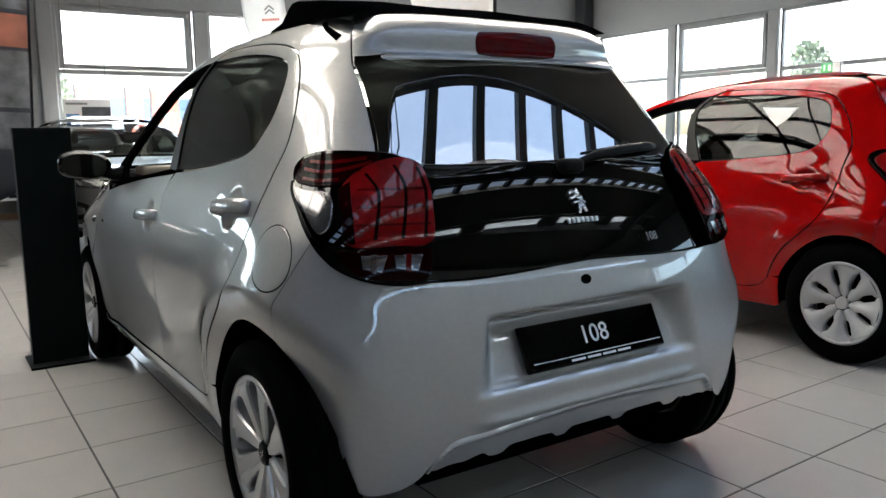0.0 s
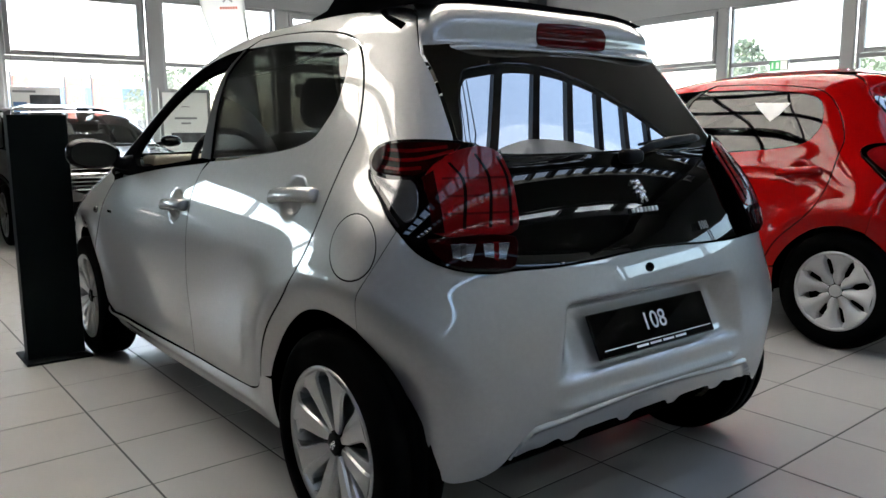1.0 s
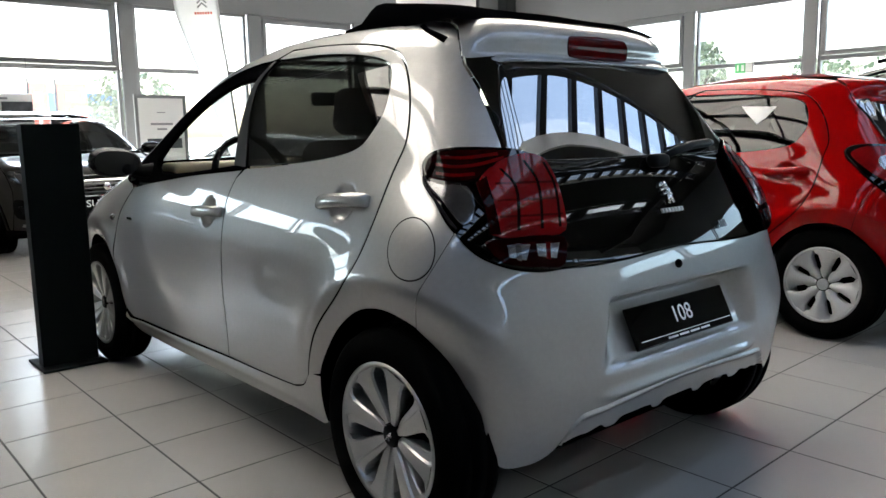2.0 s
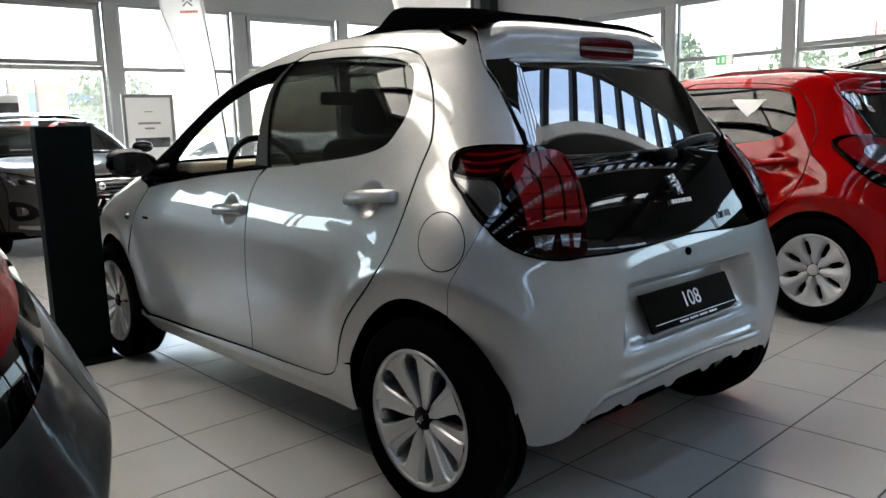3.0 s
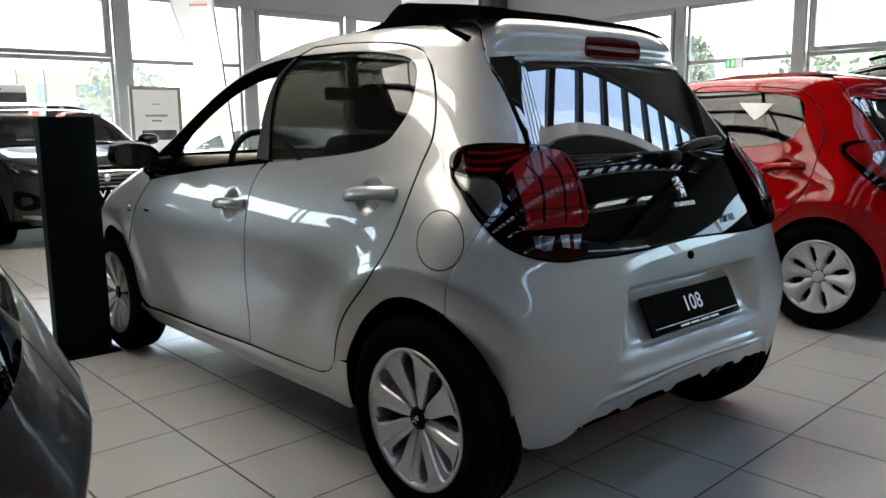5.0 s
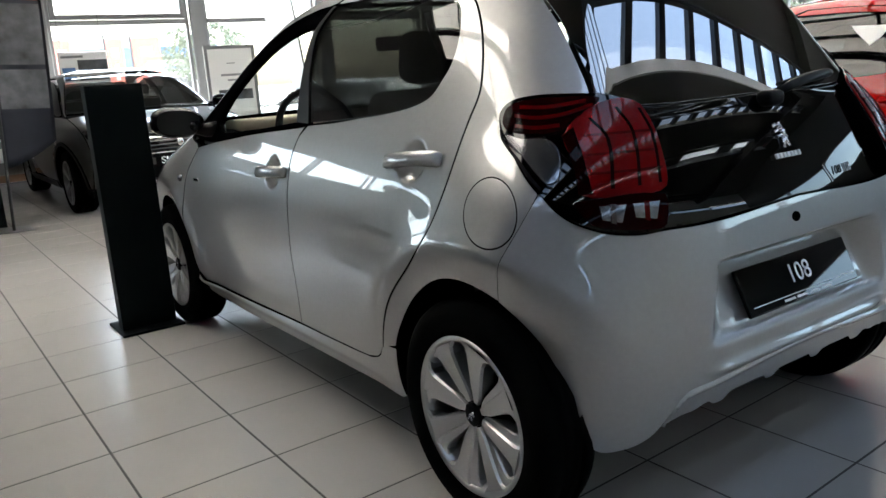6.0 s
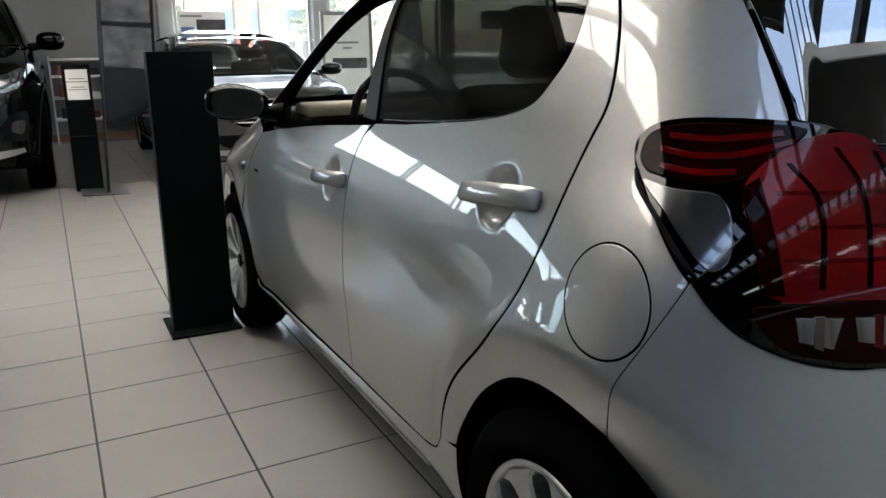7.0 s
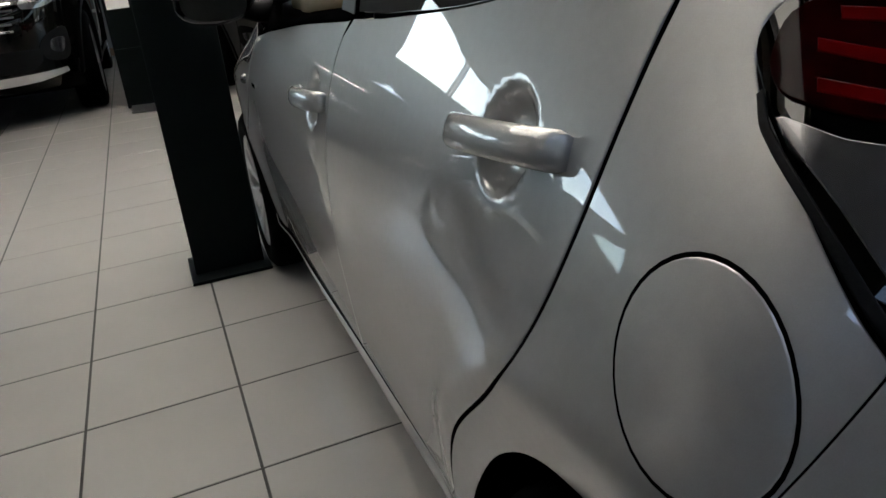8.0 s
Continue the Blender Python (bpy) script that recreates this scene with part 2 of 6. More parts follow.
class Surface:
    """Level contours of a car body. p runs round a level: -2 front middle, -1 front left corner, 0 left side, 1 rear left corner, 2 rear middle."""
    def __init__(self, width, rear, front, middle, rear_n, front_n, dents):
        self.w, self.r, self.f, self.m, self.rn, self.fn = map(smooth_curve, (width, rear, front, middle, rear_n, front_n))
        self.dents = dents

    def base(self, p, z):
        p, z = np.broadcast_arrays(np.asarray(p, float), np.asarray(z, float))
        q = np.abs(p)
        w, m = self.w(z), self.m(z)
        n = np.where(p >= 0, self.rn(z), self.fn(z))
        k = np.where(q <= 1, q, 2 - q)
        g = (1 + np.abs(k)**n)**(-1 / n)
        across = np.where(q <= 1, g, k * g)
        along = np.where(q <= 1, k * g, g)
        reach = np.where(p >= 0, self.r(z) - m, self.f(z) - m)
        return np.stack([-w * across, m + reach * along, z], -1)

    def normal0(self, p, z, e=2e-3):
        a = self.base(p + e, z) - self.base(p - e, z)
        b = self.base(p, z + e) - self.base(p, z - e)
        n = np.cross(a, b)
        n /= np.maximum(np.linalg.norm(n, axis=-1, keepdims=True), 1e-9)
        return n

    def at(self, p, z, out=0.0):
        s = self.base(p, z)
        n = self.normal0(p, z)
        d = self.dents(p, z, s) + (out(p, z, s) if callable(out) else out)
        return s + n * d[..., None]

    def normal(self, p, z, out=0.0, e=3e-3):
        a = self.at(p + e, z, out) - self.at(p - e, z, out)
        b = self.at(p, z + e, out) - self.at(p, z - e, out)
        n = np.cross(a, b)
        return n / np.maximum(np.linalg.norm(n, axis=-1, keepdims=True), 1e-9)


def bell(x, c, s):
    return np.exp(-((x - c) / s)**2)


def step(x, a, b):
    t = np.clip((x - a) / (b - a), 0, 1)
    return t * t * (3 - 2 * t)


def hatch_dents(p, z, s):
    """Flares round the wheels, the waist crease, the bumper's bulge."""
    y = s[..., 1]
    side = step(np.abs(s[..., 0]), 0.45, 0.62)
    d = np.zeros(np.shape(y))
    for c in (0.0, 2.34):
        r = np.hypot(y - c, z - 0.29)
        lip, crease = 0.345, 0.425
        past = np.log1p(np.exp(np.clip(140 * (r - crease), -40, 40))) / 140
        rise = (-0.012 + 0.028 * (r - past - lip) / (crease - lip)) * np.exp(-past / 0.035)
        d = d + (0.018 * bell(r, 0.345, 0.12) + rise * step(z, 0.30, 0.55) * step(0.46 - np.abs(y - c), 0.0, 0.2)) * step(z, 0.12, 0.3) * side
    d = d + 0.036 * bell(y, -0.12, 0.19) * bell(z, 0.75, 0.16)
    return d


HATCH = Surface(
    width=[(0.16, 0.70), (0.22, 0.745), (0.32, 0.768), (0.45, 0.785), (0.58, 0.795), (0.70, 0.792), (0.80, 0.775), (0.90, 0.745), (0.98, 0.712),
           (1.10, 0.664), (1.20, 0.622), (1.30, 0.572), (1.36, 0.535), (1.40, 0.49), (1.43, 0.42), (1.45, 0.32), (1.46, 0.20)],
    rear=[(0.16, -0.33), (0.25, -0.365), (0.35, -0.392), (0.50, -0.407), (0.60, -0.405), (0.68, -0.388), (0.74, -0.37), (0.82, -0.34), (0.90, -0.305),
          (0.96, -0.275), (1.02, -0.24), (1.10, -0.185), (1.20, -0.12), (1.28, -0.07), (1.34, -0.045), (1.38, -0.01), (1.41, 0.06), (1.44, 0.2), (1.46, 0.4)],
    front=[(0.16, 2.85), (0.30, 3.0), (0.50, 3.04), (0.65, 2.99), (0.75, 2.88), (0.83, 2.66), (0.90, 2.45), (0.96, 2.20), (1.02, 2.05),
           (1.12, 1.86), (1.22, 1.66), (1.32, 1.42), (1.38, 1.22), (1.42, 1.05), (1.46, 0.8)],
    middle=[(0.16, 0.95), (1.25, 0.95), (1.36, 0.85), (1.46, 0.6)],
    rear_n=[(0.16, 6.2), (0.5, 5.9), (0.62, 5.5), (0.72, 5.3), (0.85, 5.6), (1.0, 5.4), (1.2, 5.0), (1.35, 4.5), (1.46, 3.0)],
    front_n=[(0.16, 3.6), (0.6, 5.0), (0.9, 5.0), (1.0, 7.0), (1.3, 7.0), (1.46, 3.5)],
    dents=hatch_dents)

# ---------------------------------------------------------------- building tools
def thing(name, label, category, m=None, group="", kind=""):
    """An empty at a thing's base, which parents its parts."""
    ob = new(name)
    ob.empty_display_size = 0.1
    tagged(ob, label, category, group, kind)
    if m is not None:
        ob.matrix_world = m
    return ob


def mesh_of(name, bm, mat, smooth=False):
    me = bpy.data.meshes.new(name)
    bm.to_mesh(me)
    bm.free()
    if smooth:
        for f in me.polygons:
            f.use_smooth = True
    for one in (mat if isinstance(mat, (list, tuple)) else [mat]):
        me.materials.append(one)
    return me


def part(name, bm, mat, parent=None, label="", smooth=False):
    """Links a bmesh as one mesh object under a thing or a part, in the parent's own space."""
    ob = new(name, bm if isinstance(bm, bpy.types.Mesh) else mesh_of(name, bm, mat, smooth))
    if parent is not None:
        ob.parent = parent
    if label:
        tagged(ob, label)
    return ob


def box(x0, y0, z0, x1, y1, z1, bevel=0.0, segments=2, bm=None):
    bm = bm or bmesh.new()
    made = bmesh.ops.create_cube(bm, size=1.0, matrix=Matrix.LocRotScale(((x0 + x1) / 2, (y0 + y1) / 2, (z0 + z1) / 2), None, (abs(x1 - x0), abs(y1 - y0), abs(z1 - z0))))
    if bevel:
        edges = {e for v in made["verts"] for e in v.link_edges}
        bmesh.ops.bevel(bm, geom=list(edges), offset=bevel, segments=segments, affect="EDGES", profile=0.5)
    return bm


def tube(points, radius, sides=10, bm=None, closed=False, caps=True):
    """A round bar along points; radius may be a list."""
    bm = bm or bmesh.new()
    pts = [Vector(q) for q in points]
    rr = radius if isinstance(radius, (list, tuple)) else [radius] * len(pts)
    rings = []
    n = len(pts)
    for i, q in enumerate(pts):
        a = pts[(i - 1) % n] if closed or i else pts[0]
        b = pts[(i + 1) % n] if closed or i < n - 1 else pts[-1]
        d = (b - a).normalized()
        u = d.cross(Vector((0, 0, 1)) if abs(d.z) < 0.9 else Vector((1, 0, 0))).normalized()
        v = d.cross(u)
        rings.append([bm.verts.new(q + rr[i] * (math.cos(t) * u + math.sin(t) * v)) for t in [2 * math.pi * k / sides for k in range(sides)]])
    for i in range(n if closed else n - 1):
        a, b = rings[i], rings[(i + 1) % n]
        for k in range(sides):
            bm.faces.new((a[k], a[(k + 1) % sides], b[(k + 1) % sides], b[k]))
    if caps and not closed:
        bm.faces.new(rings[0][::-1])
        bm.faces.new(rings[-1])
    bmesh.ops.recalc_face_normals(bm, faces=bm.faces)
    return bm


def turned(profile, sides=48, axis="x", bm=None):
    """A turned shape from (radius, along) pairs round the x axis."""
    bm = bm or bmesh.new()
    rings = [[bm.verts.new((a, r * math.cos(t), r * math.sin(t))) for t in [2 * math.pi * k / sides for k in range(sides)]] for r, a in profile]
    for a, b in zip(rings, rings[1:]):
        for k in range(sides):
            bm.faces.new((a[k], a[(k + 1) % sides], b[(k + 1) % sides], b[k]))
    bmesh.ops.recalc_face_normals(bm, faces=bm.faces)
    return bm


def eased(points, per=4, passes=8):
    """An open rounded line, evened out so that it runs without wobble; its ends stay."""
    q = np.array(soft_outline(points, per, False))
    for _ in range(passes):
        q[1:-1] = 0.25 * q[:-2] + 0.5 * q[1:-1] + 0.25 * q[2:]
    return [tuple(v) for v in q]


def soft_outline(points, per=6, closed=True):
    """A rounded line through control points (Catmull-Rom); a point given twice stays a sharp corner."""
    pts, sharp = [], set()
    for q in points:
        if pts and tuple(q) == tuple(pts[-1]):
            sharp.add(len(pts) - 1)
        else:
            pts.append(tuple(q))
    n, res = len(pts), []
    for i in range(n if closed else n - 1):
        p1, p2 = np.array(pts[i]), np.array(pts[(i + 1) % n])
        p0 = p1 - (p2 - p1) if i in sharp or (not closed and i == 0) else np.array(pts[(i - 1) % n])
        p3 = p2 + (p2 - p1) if (i + 1) % n in sharp or (not closed and i == n - 2) else np.array(pts[(i + 2) % n])
        l = np.linalg.norm(p2 - p1) + 1e-9
        m1 = (p2 - p0) * l / (l + np.linalg.norm(p1 - p0) + 1e-9)
        m2 = (p3 - p1) * l / (l + np.linalg.norm(p3 - p2) + 1e-9)
        for k in range(per):
            t = k / per
            res.append(tuple((2 * t**3 - 3 * t**2 + 1) * p1 + (t**3 - 2 * t**2 + t) * m1 + (3 * t**2 - 2 * t**3) * p2 + (t**3 - t**2) * m2))
    if not closed:
        res.append(pts[-1])
    return res


def cut_sheet(outline, du, dv, holes=()):
    """A flat sheet bounded by an outline, cut by a grid, less the holes. Returns a bmesh in (u, v, 0)."""
    bm = bmesh.new()
    clean = [q for k, q in enumerate(outline) if math.hypot(q[0] - outline[k - 1][0], q[1] - outline[k - 1][1]) > 2e-4]
    bm.faces.new([bm.verts.new((u, v, 0)) for u, v in clean])
    us, vs = [q[0] for q in outline], [q[1] for q in outline]
    for axis, lo, hi, s in ((0, min(us), max(us), du), (1, min(vs), max(vs), dv)):
        k = math.ceil(lo / s)
        while k * s < hi:
            co, no = [0, 0, 0], [0, 0, 0]
            co[axis], no[axis] = k * s + 1e-5, 1
            bmesh.ops.bisect_plane(bm, geom=bm.verts[:] + bm.edges[:] + bm.faces[:], plane_co=co, plane_no=no, dist=1e-6)
            k += 1
    return bm

# ---------------------------------------------------------------- body panels
def sheet(surface, outline, out=0.0, du=0.04, dv=0.03, gap=0.0028, depth=0.018, whole=False, roll=0.0015):
    """A panel on a body surface inside an outline in (p, z): arrays of places, normals and faces, with rolled edges."""
    pts = [tuple(q) for q in outline]
    area = sum(a[0] * b[1] - b[0] * a[1] for a, b in zip(pts, pts[1:] + pts[:1]))
    if area < 0:
        pts = pts[::-1]
    bm = cut_sheet(pts, du, dv)
    bmesh.ops.remove_doubles(bm, verts=bm.verts, dist=1e-5)
    bmesh.ops.triangulate(bm, faces=[f for f in bm.faces if len(f.verts) > 4])
    bmesh.ops.dissolve_degenerate(bm, dist=1e-5, edges=bm.edges)
    bm.verts.index_update()
    P, Z = np.array([v.co.x for v in bm.verts]), np.array([v.co.y for v in bm.verts])
    faces = [tuple(v.index for v in f.verts) for f in bm.faces]
    rim = [(l.vert.index, l.link_loop_next.vert.index) for e in bm.edges if len(e.link_faces) == 1 for l in e.link_loops]
    bm.free()
    pos, nor = surface.at(P, Z, out), surface.normal(P, Z, out)
    rim = [(a, b) for a, b in rim if not (whole and abs(abs(P[a]) - 2) < 1e-3 and abs(abs(P[b]) - 2) < 1e-3)]
    side = np.zeros_like(pos)
    for a, b in rim:
        t = np.cross(pos[b] - pos[a], nor[a])
        t /= np.linalg.norm(t) + 1e-12
        side[a] += t
        side[b] += t
    edge = sorted({i for e in rim for i in e})
    side[edge] /= np.linalg.norm(side[edge], axis=1, keepdims=True) + 1e-12
    if whole:
        mid = [i for i in edge if abs(abs(P[i]) - 2) < 1e-3]
        side[mid, 0] = 0
    shift = max(gap + roll, 0.0)
    edge_set = set(edge)
    close = sorted({i for f in faces if any(k in edge_set for k in f) for i in f if i not in edge_set})
    if close and shift > 0:
        away = np.linalg.norm(pos[close][:, None, :] - pos[edge][None, :, :], axis=2)
        who, far = away.argmin(1), away.min(1)
        pos[close] -= side[np.array(edge)[who]] * (shift * np.clip(1 - far / (3 * shift), 0, 1))[:, None]
    pos[edge] -= side[edge] * (gap + roll)
    n0 = len(pos)
    where = {i: n0 + k for k, i in enumerate(edge)}
    m = len(edge)
    one, two = pos[edge] + (side[edge] - nor[edge]) * roll, pos[edge] + side[edge] * roll - nor[edge] * (roll + depth)
    bend = side[edge] + nor[edge]
    bend /= np.linalg.norm(bend, axis=1, keepdims=True) + 1e-12
    pos, nor = np.concatenate([pos, one, two]), np.concatenate([nor, bend, side[edge]])
    dark = []
    for a, b in rim:
        faces.append((b, a, where[a], where[b]))
        if depth > 0.01:
            dark.append(len(faces))
        faces.append((where[b], where[a], where[a] + m, where[b] + m))
    if whole:
        k = len(pos)
        dark = dark + [i + len(faces) for i in dark]
        flip = np.array([-1, 1, 1])
        faces = faces + [tuple(k + i for i in f[::-1]) for f in faces]
        pos, nor = np.concatenate([pos, pos * flip]), np.concatenate([nor, nor * flip])
    return pos, nor, faces, dark


def sheet_mesh(name, arrays, mat, mirror=False):
    pos, nor, faces, dark = arrays
    if mirror:
        flip = np.array([-1, 1, 1])
        pos, nor, faces = pos * flip, nor * flip, [f[::-1] for f in faces]
    me = bpy.data.meshes.new(name)
    me.from_pydata(pos.tolist(), [], faces)
    for f in me.polygons:
        f.use_smooth = True
    me.materials.append(mat)
    # edge walls are black instead of paint: the gaps' shade put into colour
    if dark:
        me.materials.append(M_INNER)
        for i in dark:
            me.polygons[i].material_index = 1
    me.normals_split_custom_set_from_vertices(nor.tolist())
    return me


SHEETS = {}


def panel(name, surface, outline, mat, parent, label="", mirror=False, **how):
    key = (name, id(surface), tuple(tuple(round(float(c), 4) for c in q) for q in outline), how.get("whole", False))
    if key not in SHEETS:
        SHEETS[key] = sheet(surface, outline, **how)
    return part(name, sheet_mesh(name, SHEETS[key], mat, mirror), None, parent, label)


def side_p(surface, y, z):
    """The p at which a level passes a given y on the side."""
    lo, hi = (0.0, 1.6) if y < float(surface.m(z)) else (-1.6, 0.0)
    for _ in range(40):
        mid = (lo + hi) / 2
        if float(surface.base(np.array(mid), np.array(z))[1]) > y:
            lo = mid
        else:
            hi = mid
    return (lo + hi) / 2


def arch(surface, yc, zc, r, a0, a1, n=14):
    """Points of a wheel opening in (p, z), from angle a0 to a1 (degrees, 0 is ahead, 90 up)."""
    res = []
    for k in range(n + 1):
        a = radians(a0 + (a1 - a0) * k / n)
        y, z = yc + r * math.cos(a), zc + r * math.sin(a)
        res.append((side_p(surface, y, z), z))
    return res

# ---------------------------------------------------------------- the showroom
WEST, EAST, SOUTH, NORTH, TOP = -7.0, 10.8, -9.5, 11.0, 4.6
LINTEL, TRANSOM = 3.12, 2.13


def structure(name, bm, mat, smooth=False):
    return tagged(part(name, bm, mat, None, "", smooth), kind="structure")


structure("floor", box(WEST, SOUTH, -0.25, EAST, NORTH, -0.0014), M_GROUT)


def window_bay(name, a, b, wall, opening, z0=0.12, top=LINTEL):
    """A bay of the glazed wall between two columns. wall 'n', 'e' or 's'; opening: with a tilting sash above."""
    bay = thing(name, "", "", kind="structure")

    def put(lo, hi, z_lo, z_hi, d0, d1, bevel=0.006):
        if wall == "n":
            return box(lo, NORTH + d0, z_lo, hi, NORTH + d1, z_hi, bevel, 1)
        if wall == "w":
            return box(WEST - d1, lo, z_lo, WEST - d0, hi, z_hi, bevel, 1)
        if wall == "s":
            return box(lo, SOUTH - d1, z_lo, hi, SOUTH - d0, z_hi, bevel, 1)
        return box(EAST + d0, lo, z_lo, EAST + d1, hi, z_hi, bevel, 1)

    f = 0.05
    frame = bmesh.new()
    tmp = []
    low = z0 < TRANSOM - 0.1
    for lo, hi, z_lo, z_hi in ((a, a + f, z0, top), (b - f, b, z0, top), (a + f, b - f, z0, z0 + f), (a + f, b - f, top - f, top)) + (((a + f, b - f, TRANSOM - 0.035, TRANSOM + 0.035),) if low else ()):
        tmp.append(put(lo, hi, z_lo, z_hi, 0.02, 0.10))
    for t in tmp:
        me = bpy.data.meshes.new("t")
        t.to_mesh(me)
        t.free()
        frame.from_mesh(me)
        bpy.data.meshes.remove(me)
    part("window_frame", frame, M_FRAME, bay)
    if opening:
        sash = bmesh.new()
        g = 0.075
        for lo, hi, z_lo, z_hi in ((a + f + 0.004, a + f + g, TRANSOM + 0.04, top - f - 0.004), (b - f - g, b - f - 0.004, TRANSOM + 0.04, top - f - 0.004),
                                   (a + f + g, b - f - g, TRANSOM + 0.04, TRANSOM + 0.04 + g), (a + f + g, b - f - g, top - f - g, top - f - 0.004)):
            t = put(lo, hi, z_lo, z_hi, -0.012, 0.06)
            me = bpy.data.meshes.new("t")
            t.to_mesh(me)
            t.free()
            sash.from_mesh(me)
            bpy.data.meshes.remove(me)
        part("window_sash", sash, M_FRAME, bay)
        w = b - a
        part("sash_bar", put(a + 0.16 * w, a + 0.42 * w, TRANSOM + 0.045, TRANSOM + 0.062, -0.03, -0.014, 0.004), M_FRAME, bay)
        part("sash_bar", put(a + 0.58 * w, a + 0.84 * w, TRANSOM + 0.045, TRANSOM + 0.062, -0.03, -0.014, 0.004), M_FRAME, bay)
    for z_lo, z_hi in (((z0 + f, TRANSOM - 0.035), (TRANSOM + 0.035, top - f)) if low else ((z0 + f, top - f),)):
        pane = part("pane", put(a + f, b - f, z_lo, z_hi, 0.055, 0.061, 0), M_SCREEN, bay)
        pane.visible_shadow = False
    return bay


def joined(boxes):
    bm = bmesh.new()
    for b in boxes:
        box(*b, bm=bm)
    return bm


# north wall: solid part, columns, sill, fascia; bays of glass
N_COLS = [0.20, 2.46, 4.62, 6.78, 8.94]
structure("wall_north", joined([(-4.0, NORTH, 0, 0.14, NORTH + 0.25, LINTEL), (WEST, NORTH, -0.1, -4.002, NORTH + 0.25, 2.098), (WEST, NORTH, LINTEL + 0.002, EAST + 0.25, NORTH + 0.25, TOP), (0.14, NORTH + 0.02, -0.1, EAST, NORTH + 0.22, 0.118)]), M_FASCIA)
structure("trim", box(-4.0, NORTH - 0.02, 2.08, 0.10, NORTH - 0.002, 2.12, 0.004, 1), M_FRAME)
structure("baseboard", box(-4.0, NORTH - 0.016, 0, 0.10, NORTH - 0.002, 0.10, 0.003, 1), M_BASE)
for k, x in enumerate(N_COLS):
    structure("column_%d" % (k + 1), box(x - 0.12 if k else 0.10, NORTH - 0.06, 0, x + 0.12, NORTH + 0.015, LINTEL + 0.0, 0.02, 2), M_FRAME)
structure("column_corner", box(EAST - 0.30, NORTH - 0.30, 0, EAST - 0.01, NORTH - 0.01, TOP - 0.01, 0.03, 2), M_STEEL)
for k, (a, b) in enumerate(zip(N_COLS, N_COLS[1:] + [EAST - 0.18])):
    window_bay("window_%d" % (k + 1), a + 0.122, b - 0.122, "n", k % 2 == 0)
for k, (a, b) in enumerate(((-6.95, -5.52), (-5.48, -4.02))):
    window_bay("window_%d" % (k + 60), a, b, "n", False, 2.10)
# east wall
E_COLS = [-0.05, 2.08, 4.24, 6.40, 8.56]
structure("wall_east", joined([(EAST, SOUTH, LINTEL + 0.002, EAST + 0.25, NORTH, TOP), (EAST + 0.02, -0.15, -0.1, EAST + 0.22, NORTH, 0.118)]), M_FASCIA)
structure("wall_back_east", box(EAST, SOUTH, -0.1, EAST + 0.25, -0.152, 2.298), M_BACKWALL)
for k in range(4):
    window_bay("window_%d" % (k + 46), -9.45 + 2.3 * k, -9.45 + 2.3 * (k + 1) - 0.06, "e", False, 2.30)
for k, y in enumerate(E_COLS):
    structure("column_%d" % (k + 6), box(EAST - 0.06, y - 0.10, 0, EAST + 0.015, y + 0.10, LINTEL, 0.02, 2), M_FRAME)
for k, (a, b) in enumerate(zip(E_COLS, E_COLS[1:] + [NORTH - 0.35])):
    window_bay("window_%d" % (k + 6), a + 0.102, b - 0.102, "e", k % 2 == 1)
# south wall, behind: glazed as well
S_COLS = [-6.9, -4.4, -2.2, 0.0, 2.2, 4.4, 6.6, 8.8]
structure("wall_south", joined([(WEST, SOUTH - 0.25, 4.002, EAST + 0.25, SOUTH, TOP), (WEST, SOUTH - 0.25, -0.1, EAST, SOUTH, 3.778)]), M_WALL)
for k, x in enumerate(S_COLS):
    structure("column_%d" % (k + 16), box(x - 0.10, SOUTH - 0.015, 0, x + 0.10, SOUTH + 0.06, LINTEL, 0.02, 2), M_FRAME)
for k, (a, b) in enumerate(zip(S_COLS, S_COLS[1:])):
    window_bay("window_%d" % (k + 16), a + 0.102, b - 0.102, "s", False, 3.78, 4.00)
# west wall: plain but for the bays at its north end
structure("wall_west", joined([(WEST - 0.25, SOUTH - 0.25, LINTEL + 0.002, WEST, NORTH + 0.25, TOP), (WEST - 0.25, SOUTH - 0.25, -0.1, WEST, 6.48, LINTEL), (WEST - 0.25, 6.482, -0.1, WEST, NORTH + 0.25, 2.098)]), M_BACKWALL)
for k, (a, b) in enumerate(((6.49, 8.72), (8.76, 10.99))):
    window_bay("window_%d" % (k + 26), a, b, "w", False, 2.10)

# ceiling with long roof lights, each with its ribs
LIGHTS = [(-9.1, -8.8), (-6.1, -5.3), (-3.45, -2.85), (-2.05, -1.27), (1.0, 4.9)]
ENDS = [(-6.6, 10.0), (-6.0, 9.6), (-6.0, 9.6), (-6.0, 9.6), (-4.1, 9.6)]
sheets, y = [], SOUTH - 0.25
for (a, b), (X0, X1) in zip(LIGHTS, ENDS):
    sheets.append((WEST - 0.25, y, TOP, EAST + 0.25, a, TOP + 0.25))
    sheets.append((WEST - 0.25, a, TOP, X0, b, TOP + 0.25))
    sheets.append((X1, a, TOP, EAST + 0.25, b, TOP + 0.25))
    y = b
sheets.append((WEST - 0.25, y, TOP, EAST + 0.25, NORTH + 0.25, TOP + 0.25))
structure("ceiling", joined(sheets), M_CEIL)
